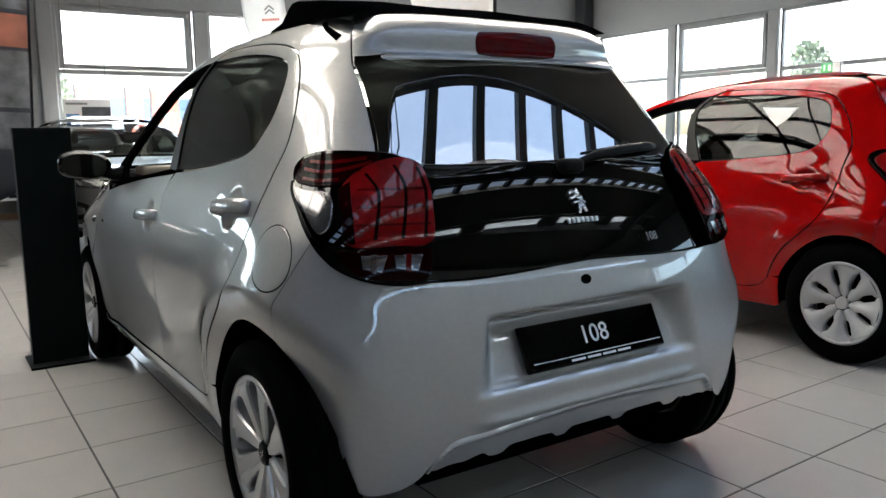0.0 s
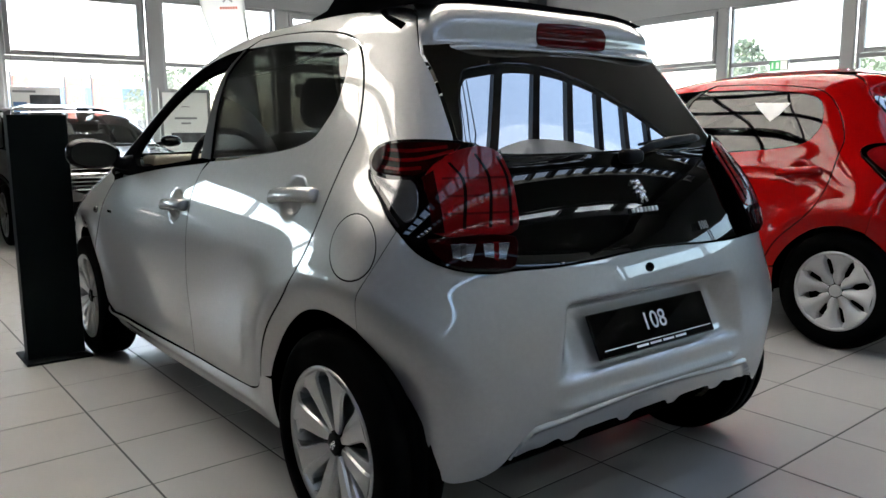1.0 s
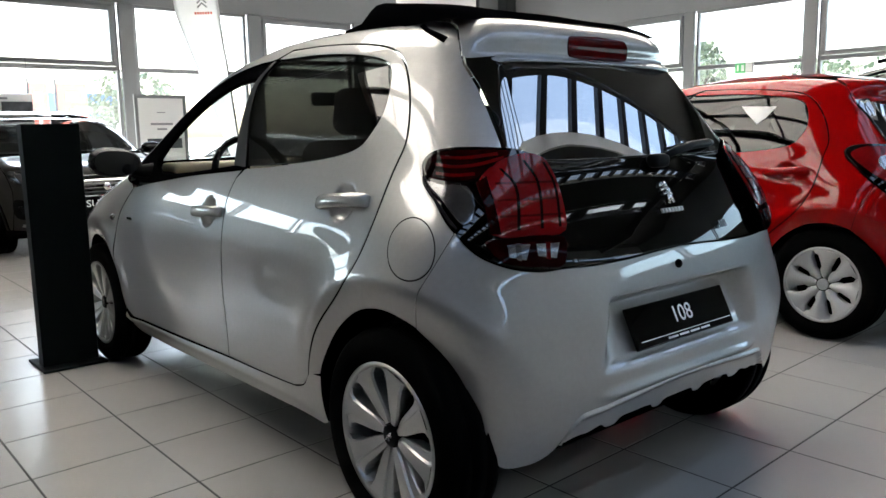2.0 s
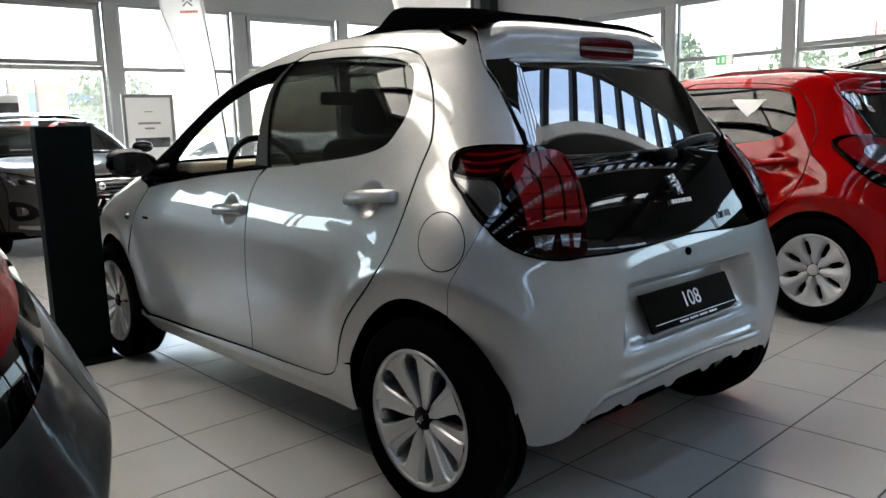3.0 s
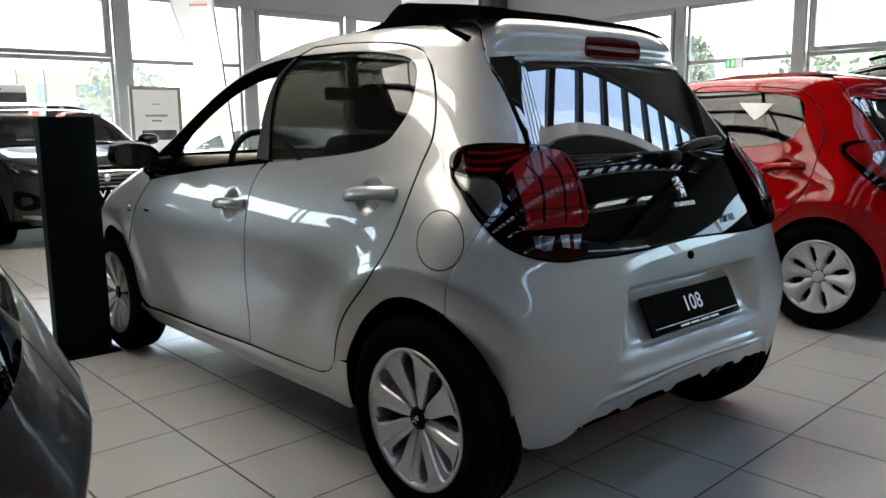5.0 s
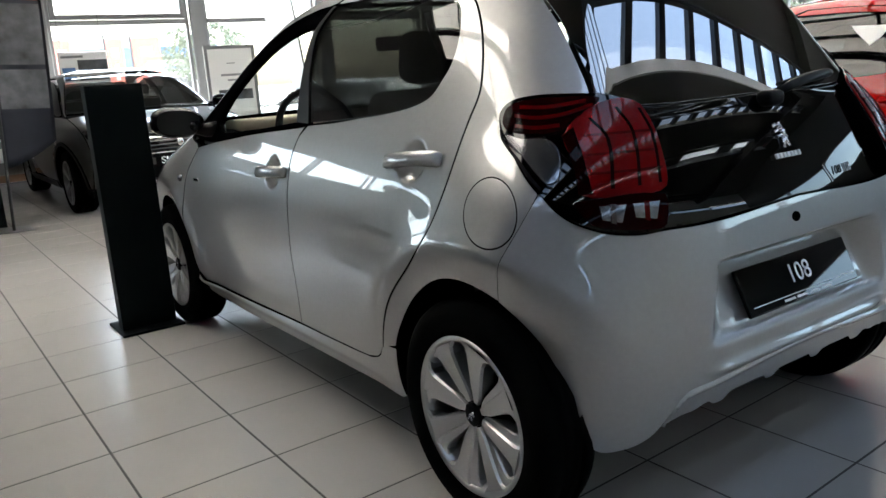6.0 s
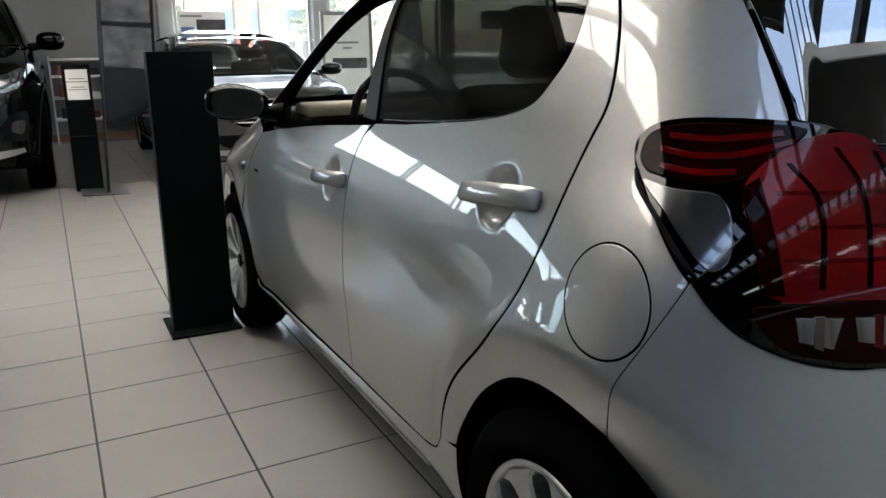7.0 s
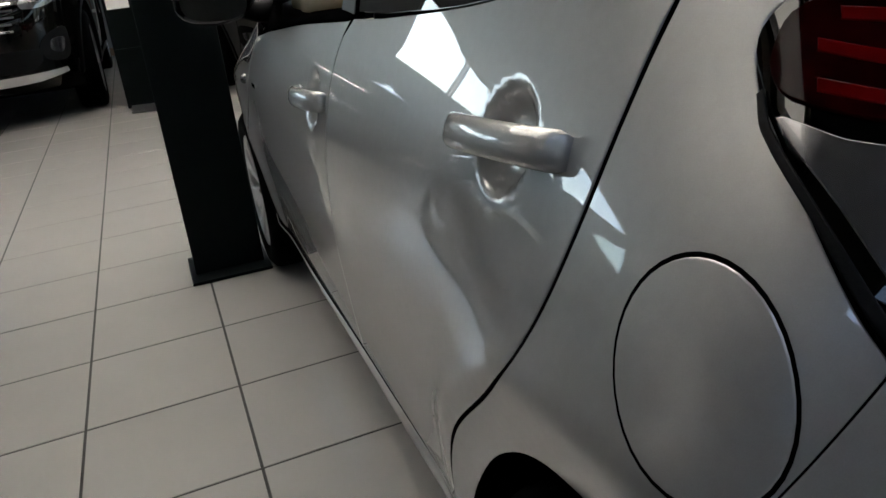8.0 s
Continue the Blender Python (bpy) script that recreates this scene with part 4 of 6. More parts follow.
        frame_out = soft_outline([(-0.485, 0.902), (-0.66, 0.903), (-0.80, 0.925), (-0.890, 0.972), (-0.880, 1.06), (-0.860, 1.150), (-0.820, 1.220), (-0.72, 1.281), (-0.57, 1.316), (-0.34, 1.338), (-0.135, 1.345)], 4, False)
        frame_in = soft_outline([(-0.135, 1.290), (-0.32, 1.286), (-0.49, 1.262), (-0.60, 1.215), (-0.665, 1.150), (-0.685, 1.070), (-0.64, 0.990), (-0.56, 0.955), (-0.48, 0.938), (-0.30, 0.952), (-0.06, 0.980)], 4, False)
        sub("window_frame", frame_out + [(-0.135, 1.344), (-0.135, 1.290)] + frame_in[1:] + [(0.03, 0.990), (0.05, 0.976), (-0.26, 0.944)], M_CANVAS, door, "black window surround", out=-0.002, du=0.04, dv=0.03, gap=0.0005, depth=0.02)
        if mir:
            sub("window", frame_in[::-1], M_GLASS, door, "clear side glass", out=-0.008, du=0.06, dv=0.05, gap=0, depth=0.003)
        sub("pillar_trim", [(-0.008, 0.984), (0.066, 0.980), (-0.094, 1.344), (-0.146, 1.346)], M_PILLAR, car, "dark grey door pillar strip", out=0.001, du=0.03, dv=0.05, gap=0.0005)
        # door handles on their bowls
        for par, ys, zs in ((door, (1.174, 1.13, 1.06, 1.0, 0.955), (0.812, 0.814, 0.818, 0.822, 0.826)), (rdoor, (0.345, 0.30, 0.23, 0.16, 0.118), (0.889, 0.891, 0.896, 0.901, 0.905))):
            pp = np.array([side_p(S, y, z) for y, z in zip(ys, zs)])
            zz = np.array(zs)
            lift = np.array([0.004, 0.020, 0.026, 0.020, 0.004])
            at = S.at(pp, zz) + S.normal(pp, zz) * lift[:, None]
            ups = S.normal(pp, zz)
            f = np.array([-1, 1, 1]) if mir else np.ones(3)
            part("door_handle", bar_along(soft_outline([tuple(q) for q in at * f], 4, False), soft_outline([tuple(q) for q in ups * f], 4, False), 0.0195, 0.015, 0.8), mat, par, "", True)
        if near and silver:
            p0 = side_p(S, 0.958, 0.826)
            c = S.at(np.array(p0), np.array(0.826))
            part("key_lock", turned([(0.0, -0.008), (0.008, -0.007), (0.009, 0.0)], 16), M_CHROME, door, "round key lock").matrix_basis = pose(c[0] - 0.016, 0.975, 0.826)
        # mirror
        mirror = bmesh.new()
        bmesh.ops.create_uvsphere(mirror, u_segments=24, v_segments=14, radius=1.0)
        for v in mirror.verts:
            x, y, z = v.co
            k = 1 - 0.25 * max(0, x)
            yy = y * 0.072 if y > 0 else y * 0.045
            v.co = (math.copysign(abs(x)**0.8, x) * 0.105, yy, math.copysign(abs(z)**0.75, z) * 0.062 * k)
        mo = part("door_mirror", mirror, M_BLACKGLOSS, car, "gloss black door mirror", True)
        mo.matrix_basis = pose(sx * 0.855, 1.760, 0.985, 0, 4 * -sx, 8 * sx) @ Matrix.Diagonal((-sx, 1, 1, 1))
        glass = bmesh.new()
        bmesh.ops.create_circle(glass, cap_ends=True, segments=28, radius=1.0)
        for v in glass.verts:
            v.co = (math.copysign(abs(v.co.x)**0.75, v.co.x) * 0.084, -0.046, math.copysign(abs(v.co.y)**0.75, v.co.y) * 0.048)
        bmesh.ops.recalc_face_normals(glass, faces=glass.faces)
        part("mirror_glass", glass, M_BLACKGLOSS, mo, "mirror glass")
        part("mirror_arm", tube([(sx * 0.70, 1.74, 0.945), (sx * 0.75, 1.75, 0.945), (sx * 0.80, 1.758, 0.962)], [0.035, 0.028, 0.026], 10), M_PLASTIC, car, "", True)
        # side repeater and small plaque
        q = S.at(np.array(-0.574), np.array(0.731))
        rep = bmesh.new()
        bmesh.ops.create_uvsphere(rep, u_segments=14, v_segments=8, radius=0.016)
        part("side_repeater", rep, M_CLEARLENS, car, "clear side indicator", True).matrix_basis = pose(sx * abs(q[0]), q[1], q[2])
        part("door_plaque", box(-0.002, -0.03, -0.006, 0.002, 0.03, 0.006, 0.001, 1), M_CHROME, car, "small metal plaque").matrix_basis = pose(sx * 0.786, 1.844, 0.739)
    # ---- panels over the middle
    low = [(1.057, 0.293), (1.078, 0.272), (1.115, 0.258), (1.179, 0.264), (1.237, 0.274), (1.291, 0.292), (1.34, 0.324), (1.385, 0.354), (1.43, 0.369), (1.517, 0.373), (1.698, 0.382), (1.87, 0.39), (2.0, 0.392)]
    rear_arch = sorted([q for q in ra if q[0] > 0.840])
    bumper = panel("rear_bumper", S, rear_arch + soft_outline(low, 4, False) + [(2.0, 0.752)]
                   + soft_outline([(1.84, 0.748), (1.70, 0.743), (1.53, 0.741), (1.368, 0.744), (1.286, 0.742), (1.195, 0.749), (1.132, 0.761), (1.070, 0.781), (1.022, 0.809), (0.996, 0.832)], 4, False)
                   + SEAM[::-1], mat, car, out=recess, du=0.018, dv=0.008, whole=True, gap=-0.0012)
    panel("diffuser", S, soft_outline([(1.315, 0.302), (1.345, 0.330), (1.385, 0.358), (1.425, 0.376), (1.518, 0.380), (1.698, 0.389), (1.87, 0.397), (2.0, 0.399)], 4, False)
          + soft_outline([(2.0, 0.316), (1.95, 0.316), (1.91, 0.314), (1.885, 0.299), (1.845, 0.299), (1.82, 0.313), (1.70, 0.314), (1.645, 0.312), (1.615, 0.296), (1.565, 0.296), (1.535, 0.310), (1.47, 0.300), (1.42, 0.300), (1.36, 0.292)], 3, False), mat, bumper, "silver lower lip with fins",
          out=lip_out, du=0.02, dv=0.006, whole=True)
    hatch = panel("tailgate", S, [(2.0, 0.756)] + soft_outline([(2.0, 1.003), (1.73, 1.003), (1.40, 1.008)], 3, False) + soft_outline([(1.396, 0.985), (1.411, 0.94), (1.412, 0.91), (1.405, 0.856), (1.391, 0.798), (1.372, 0.750)], 3, False)
                  + soft_outline([(1.53, 0.746), (1.70, 0.748), (1.84, 0.752)], 3, False), M_BLACKGLOSS if silver else mat, car, "black glass tailgate panel" if silver else "", out=lambda p, z, s: 0.008 * step(z, 0.80, 0.98) + crowned(p, z, s), du=0.03, dv=0.02, whole=True, gap=0.0015)
    panel("rear_window", S, soft_outline([(2.0, 1.006), (1.73, 1.006), (1.40, 1.011)], 3, False) + soft_outline([(1.383, 1.000), (1.346, 1.019), (1.283, 1.033), (1.225, 1.041), (1.222, 1.06), (1.219, 1.090), (1.202, 1.146), (1.172, 1.211), (1.124, 1.266)], 3, False)
          + [(1.12, 1.285), (1.40, 1.290), (2.0, 1.296)], M_REARGLASS, hatch, "dark tinted rear glass", out=lambda p, z, s: 0.006 + crowned(p, z, s), du=0.04, dv=0.03, whole=True, gap=0.001, depth=0.004)
    panel("roof_spoiler", S, [(2.0, 1.276), (1.79, 1.275), (1.407, 1.270), (1.119, 1.267), (1.099, 1.30), (1.074, 1.345), (1.064, 1.375), (1.038, 1.400), (1.25, 1.418), (2.0, 1.425)], mat, car, out=spoiler_out, du=0.03, dv=0.007, whole=True, gap=0.0, depth=0.009)
    panel("brake_lamp", S, soft_outline([(1.775, 1.344), (1.755, 1.339), (1.745, 1.322), (1.765, 1.296), (2.0, 1.291), (2.0, 1.291)], 3, False) + [(2.0, 1.348)], M_REDMID, car, "red high-level brake lamp", out=lambda p, z, s: spoiler_out(p, z, s) + 0.004, du=0.04, dv=0.02, whole=True, gap=0)
    # roof skin, bonnet, windscreen, front bumper
    roof = bmesh.new()
    ring = [tuple(q) for q in S.at(np.linspace(-2, 2, 49), np.full(49, 1.428))]
    ring = ring + [(-x, y, z) for x, y, z in ring[-2:0:-1]]
    vs = [roof.verts.new(q) for q in ring]
    ins = [roof.verts.new((x * 0.72, 0.55 + (y - 0.55) * 0.72, 1.455)) for x, y, z in ring]
    for k in range(len(vs)):
        roof.faces.new((vs[k], vs[(k + 1) % len(vs)], ins[(k + 1) % len(vs)], ins[k]))
    roof.faces.new(ins)
    bmesh.ops.recalc_face_normals(roof, faces=roof.faces)
    part("roof", roof, mat, car, "", True)
    panel("windscreen", S, soft_outline([(-1.0, 0.97), (-1.02, 1.08), (-1.02, 1.20), (-1.0, 1.30), (-0.98, 1.372)], 3, False) + [(-1.5, 1.385), (-2.0, 1.39), (-2.0, 0.985), (-1.5, 0.98)], M_GLASS, car, "clear windscreen", out=-0.003, du=0.06, dv=0.05, whole=True)
    panel("bonnet", S, [(-0.94, 0.935), (-0.955, 0.88), (-0.975, 0.805), (-1.01, 0.725), (-1.3, 0.735), (-2.0, 0.745), (-2.0, 0.965), (-1.3, 0.955)], mat, car, du=0.05, dv=0.02, whole=True)
    panel("front_bumper", S, [(-1.0, 0.30), (-1.025, 0.36), (-1.065, 0.50), (-1.065, 0.62), (-1.03, 0.70), (-1.3, 0.73), (-2.0, 0.74), (-2.0, 0.22), (-1.2, 0.21), (-1.02, 0.22)], mat, car, du=0.05, dv=0.03, whole=True)
    # dark inner shell, floor pan, wheel houses
    for mir in (False, True):
        low_in = [(a + (0.03 if a > 0.75 else -0.012), b + 0.02) for a, b in ra[::-1]]
        fa_in = sorted([q for q in fa], key=lambda q: q[0])
        panel("inner_shell", S, [(-2.0, 0.24), (-1.05, 0.24)] + fa_in + [(-0.5, 0.21), (0.0, 0.225), (0.44, 0.235)] + [q for q in low_in if q[0] < 0.98] + [(1.02, 0.70), (1.30, 0.72), (2.0, 0.72), (2.0, 0.96), (1.0, 0.97), (0.0, 0.955), (-0.48, 0.89), (-0.95, 0.90), (-2.0, 0.93)], M_INNER, car, "", mir, out=-0.028, du=0.08, dv=0.06, gap=0, depth=0.001)
        for y in (0.0, 2.34):
            well = bmesh.new()
            for k in range(19):
                a = radians(-8 + (148 if y < 1 else 196) * k / 18)
                deep = -0.755 + (0.21 * step(-math.cos(a), 0.1, 0.8) if y < 1 else 0.12 * step(math.cos(a), 0.3, 0.9))
                for dx in (float(deep), -0.40):
                    well.verts.new((dx if not mir else -dx, y + 0.02 * (y < 1) + 0.345 * math.cos(a), 0.292 + 0.345 * math.sin(a)))
            well.verts.ensure_lookup_table()
            for k in range(18):
                well.faces.new((well.verts[2 * k], well.verts[2 * k + 1], well.verts[2 * k + 3], well.verts[2 * k + 2]))
            part("wheel_house", well, M_INNER, car)
    part("floor_pan", joined([(-0.66, 0.42, 0.215, 0.66, 1.95, 0.26), (-0.45, -0.22, 0.20, 0.45, 0.418, 0.30), (-0.50, 1.952, 0.18, 0.50, 2.80, 0.26)]), M_INNER, car)
    part("axle", tube([(-0.62, 0.0, 0.27), (0.62, 0.0, 0.27)], 0.035, 10), M_INNER, car)
    part("exhaust_silencer", box(-0.30, -0.24, 0.20, 0.25, -0.04, 0.33, 0.05, 3), M_INNER, car)
    # cabin
    for x, y in ((-0.36, 1.05), (0.36, 1.05)):
        seat(car, x, y, M_SEAT)
    bench = part("rear_seat", box(-0.60, 0.20, 0.30, 0.60, 0.62, 0.52, 0.05, 3), M_SEAT, car, "dark cloth rear bench", True)
    rb = box(-0.60, -0.06, 0.0, 0.60, 0.07, 0.55, 0.05, 3)
    bmesh.ops.transform(rb, matrix=pose(0, 0.17, 0.48, 14), verts=rb.verts)
    part("backrest", rb, M_SEAT, bench, "", True)
    for x in (-0.35, 0.35):
        hr = box(x - 0.13, -0.05, 0.56, x + 0.13, 0.04, 0.70, 0.04, 3)
        bmesh.ops.transform(hr, matrix=pose(0, 0.17, 0.48, 14), verts=hr.verts)
        part("headrest", hr, M_SEAT, bench, "", True)
    dash = box(-0.68, 1.62, 0.62, 0.68, 2.05, 0.95, 0.07, 3)
    part("dashboard", dash, M_PLASTIC, car, "black dashboard", True)
    part("dash_insert", box(-0.66, 1.595, 0.80, 0.66, 1.63, 0.90, 0.015, 2), M_BEIGE, car, "beige dashboard insert", True)
    part("dash_pad", box(-0.65, 1.64, 0.930, 0.65, 1.80, 0.975, 0.018, 2), M_BEIGE, car, "beige dashboard top pad", True)
    part("door_trim", box(0.665, 0.95, 0.35, 0.70, 1.75, 0.955, 0.015, 2), M_BEIGE, car, "beige inner door trim", True)
    part("door_trim", box(-0.70, 0.95, 0.35, -0.665, 1.70, 0.90, 0.015, 2), M_BEIGE, car, "beige inner door trim", True)
    part("parcel_shelf", box(-0.55, -0.22, 0.93, 0.55, 0.06, 0.96, 0.012, 2), M_SEAT, car)
    wheel_ring = [(-0.36 + 0.175 * math.cos(a), 0.175 * math.sin(a) * 0.42, 0.175 * math.sin(a)) for a in [2 * math.pi * k / 24 for k in range(24)]]
    sw = part("steering_wheel", tube([(x, 1.50 + y, 0.90 + z) for x, y, z in wheel_ring], 0.015, 8, closed=True), M_PLASTIC, car, "black steering wheel", True)
    part("steering_spokes", box(-0.50, 1.49, 0.885, -0.22, 1.52, 0.925, 0.01, 2), M_PLASTIC, sw, "", True)
    part("inner_mirror", box(-0.11, 1.40, 1.21, 0.11, 1.43, 1.27, 0.012, 2), M_PLASTIC, car, "black rear-view mirror", True)
    # ---- small things on the tailgate
    if silver:
        badge = bmesh.new()
        for a, b, r in (((-0.010, 0, 0.030), (-0.022, 0, 0.020), 0.006), ((-0.004, 0, 0.028), (0.010, 0, 0.012), 0.011), ((0.010, 0, 0.012), (0.012, 0, -0.008), 0.010), ((0.012, 0, -0.008), (0.022, 0, -0.032), 0.007),
                        ((0.008, 0, -0.006), (-0.002, 0, -0.034), 0.007), ((0.004, 0, 0.014), (-0.020, 0, 0.008), 0.005), ((0.012, 0, 0.0), (-0.014, 0, -0.004), 0.005), ((0.016, 0, 0.002), (0.028, 0, -0.006), 0.004)):
            tube([a, b], [r, r * 0.7], 8, badge)
        q = S.at(np.array(2.0), np.array(0.905))
        part("badge", badge, M_CHROME, hatch, "plain chrome badge", True).matrix_basis = pose(0.0, q[1] - 0.010, 0.905, -24)
        bars = S.at(np.array(2.0), np.array(0.857))
        for k in range(7):
            part("badge_bar", box(-0.0045, -0.003, -0.0065, 0.0045, 0.003, 0.0065, 0.001, 1), M_LETTER, hatch, "pale badge bar").matrix_basis = pose(-0.048 + 0.016 * k, bars[1] - 0.010, 0.857, -24)
        q = S.at(np.array(1.665), np.array(0.797))
        lettering("108", 0.034, M_FRAME, hatch, pose(0.235, q[1] - 0.008, 0.797, 66, 0, 7), 0.0015, "model_number", "chrome model number 108")
        # wiper
        wa = part("wiper", bar_along([(0.02, -0.285, 1.000), (0.10, -0.280, 1.020), (0.22, -0.262, 1.034), (0.36, -0.235, 1.040), (0.40, -0.223, 1.040)], [(0, -0.85, 0.5)] * 5, 0.013, 0.009), M_PLASTIC, car, "black rear wiper", True)
        part("wiper_boss", box(-0.03, -0.305, 0.975, 0.045, -0.262, 1.015, 0.014, 2), M_PLASTIC, wa, "", True)
        part("wiper_blade", bar_along([(0.06, -0.268, 1.026), (0.22, -0.252, 1.040), (0.38, -0.222, 1.048)], [(0, -0.85, 0.5)] * 3, 0.006, 0.007), M_PLASTIC, wa, "", True)
        # plate in its bay
        tilt = math.degrees(math.atan2(0.055, 0.115))
        pm = pose(0.012, -0.372, 0.548, 90 - tilt + 0, 0, 0)
        plate = part("number_plate", box(-0.245, -0.06, -0.005, 0.245, 0.06, 0.005, 0.004, 2), M_BLACKGLOSS, bumper, "black dealer plate reading 108")
        plate.matrix_basis = pm
        lettering("108", 0.068, M_LETTER, plate, pose(0.0, 0.008, 0.0062), 0.0006, "plate_number", "silver number 108")
        part("plate_line", box(-0.222, -0.0405, 0.0045, 0.232, -0.0380, 0.0058), M_LETTER, plate)
        for k in range(4):
            part("caption_bar", box(-0.10 + 0.055 * k, -0.052, 0.0045, -0.10 + 0.055 * k + 0.047, -0.046, 0.0056), M_LETTER, plate, "small unreadable caption")
        panel("camera_eye", S, [(1.963 + 0.024 * math.cos(a), 0.708 + 0.0125 * math.sin(a)) for a in [2 * math.pi * k / 24 for k in range(24)]], M_INNER, bumper, "round black hole in the bumper", out=lambda p, z, s: recess(p, z, s) + 0.0012, du=0.05, dv=0.05, gap=0, depth=0.003)
        # filler cap
        cp, cz = 0.849, 0.794
        circ = [(cp + 0.0768 * math.cos(a), cz + 0.0728 * math.sin(a)) for a in [2 * math.pi * k / 40 for k in range(40)]]
        ringo = [(cp + 0.0802 * math.cos(a), cz + 0.0762 * math.sin(a)) for a in [2 * math.pi * k / 40 for k in range(40)]]
        panel("filler_ring", S, ringo, M_INNER, car, "dark joint round the filler flap", out=0.0006, du=0.05, dv=0.05, gap=0, depth=0.001, roll=0.0005)
        panel("filler_flap", S, circ, mat, car, "round fuel filler flap", out=0.0022, du=0.03, dv=0.02, gap=0.0, depth=0.003)
        # folded cloth roof
        part("folded_roof", loft_roof(), M_CANVAS, car, "black folded cloth roof", True)
        part("wind_deflector", bar_along([(-0.34, 0.66, 1.440), (-0.39, 0.60, 1.442), (-0.40, 0.50, 1.446)], [(0, 0, 1)] * 3, 0.02, 0.004), M_PLASTIC, car, "", True)
        for mir in (False, True):
            panel("roof_rail_end", S, [(0.80, 1.392), (0.847, 1.373), (0.978, 1.334), (1.0, 1.349), (0.87, 1.380), (0.83, 1.398)], M_CANVAS, car, "black end of the cloth roof rail", mir, out=0.004, du=0.04, dv=0.02, gap=0, depth=0.004)
        wm = wheel_meshes(0.290, 0.200, 0.165, 8, alloy_slot, M_ALLOY)
        lug = bmesh.new()
        for a, b in (((-0.008, 0.012), (0.004, 0.0)), ((0.004, 0.0), (-0.004, -0.012)), ((0.004, 0.0), (0.010, -0.014)), ((0.0, 0.004), (-0.012, 0.002))):
            tube([(-0.0655, a[0], a[1]), (-0.0655, b[0], b[1])], 0.0035, 6, lug)
        badge_me = mesh_of("badge", lug, M_CHROME, True)
        for x, y, o in ((-0.71, 0, -1), (-0.71, 2.34, -1), (0.675, 0, 1), (0.71, 2.34, 1)):
            add_wheel(wm, car, x, y, 0.290, 8, o, badge_me, 11 if y == 0 else 20)
    else:
        part("number_plate", box(-0.26, -0.06, -0.005, 0.26, 0.06, 0.005, 0.004, 2), M_BLACKGLOSS, bumper, "black dealer plate").matrix_basis = pose(0.0, -0.372, 0.548, 64)
        red = style == "red"
        wm = wheel_meshes(0.285, 0.192, 0.165, 8, cover_slot, M_COVER, "cover") if red else wheel_meshes(0.290, 0.205, 0.165, 5, lambda t: 2.2 * alloy_slot(t), M_ALLOY)
        for x, y, o in ((-0.71, 0, -1), (-0.71, 2.34, -1), (0.71, 0, 1), (0.71, 2.34, 1)):
            add_wheel(wm, car, x, y, 0.285 if red else 0.290, 8 if red else 5, o, None, 5, wheel_fit)
    return car


def loft_roof():
    """The stack of folded cloth across the back of the roof, highest at its front lip."""
    bm = bmesh.new()
    rows = []
    prof = [(0.62, 1.432), (0.53, 1.442), (0.475, 1.478), (0.445, 1.492), (0.40, 1.490), (0.32, 1.480), (0.24, 1.472), (0.16, 1.455), (0.09, 1.432), (0.05, 1.405)]
    for j in range(21):
        u = -1 + 2 * j / 20
        x = 0.45 * u
        drop = 0.008 * abs(u)**3
        rows.append([bm.verts.new((x, y + 0.06 * (1 - u * u) * (k < 5), z - drop + 0.002 * math.sin(7 * u + 2 * k))) for k, (y, z) in enumerate(prof)])
    for a, b in zip(rows, rows[1:]):
        for k in range(len(prof) - 1):
            bm.faces.new((a[k], a[k + 1], b[k + 1], b[k]))
    for row, sx in ((rows[0], -1), (rows[-1], 1)):
        base = [bm.verts.new((v.co.x + sx * 0.012, v.co.y, 1.40)) for v in row]
        for k in range(len(prof) - 1):
            bm.faces.new((row[k], base[k], base[k + 1], row[k + 1]))
    bmesh.ops.recalc_face_normals(bm, faces=bm.faces)
    return bm


hatchback("silver_hatchback", "silver five-door city car with black folded cloth roof", pose(0, 0, 0), M_SILVER, "silver")
hatchback("red_hatchback", "glossy red five-door city car with silver wheel covers", pose(2.83, 0.11, 0) @ Matrix.Diagonal((1, 1, 0.945, 1)), M_RED, "red", (1, 1, 1 / 0.945))
hatchback("dark_hatchback", "dark metallic grey hatchback with red tail lamps", pose(-2.655, -0.45, 0) @ Matrix.Diagonal((1.08, 1.20, 1.065, 1)), M_DARKGREY, "dark", (1, 1.08 / 1.20, 1.08 / 1.065))

# ---------------------------------------------------------------- larger cars
def suv_dents(p, z, s):
    y = s[..., 1]
    d = np.zeros(np.shape(y))
    for c in (0.0, 2.675):
        d = d + 0.018 * bell(np.hypot(y - c, z - 0.36), 0.44, 0.08) * step(z, 0.12, 0.3)
    return d + 0.010 * bell(z, 0.95, 0.04)


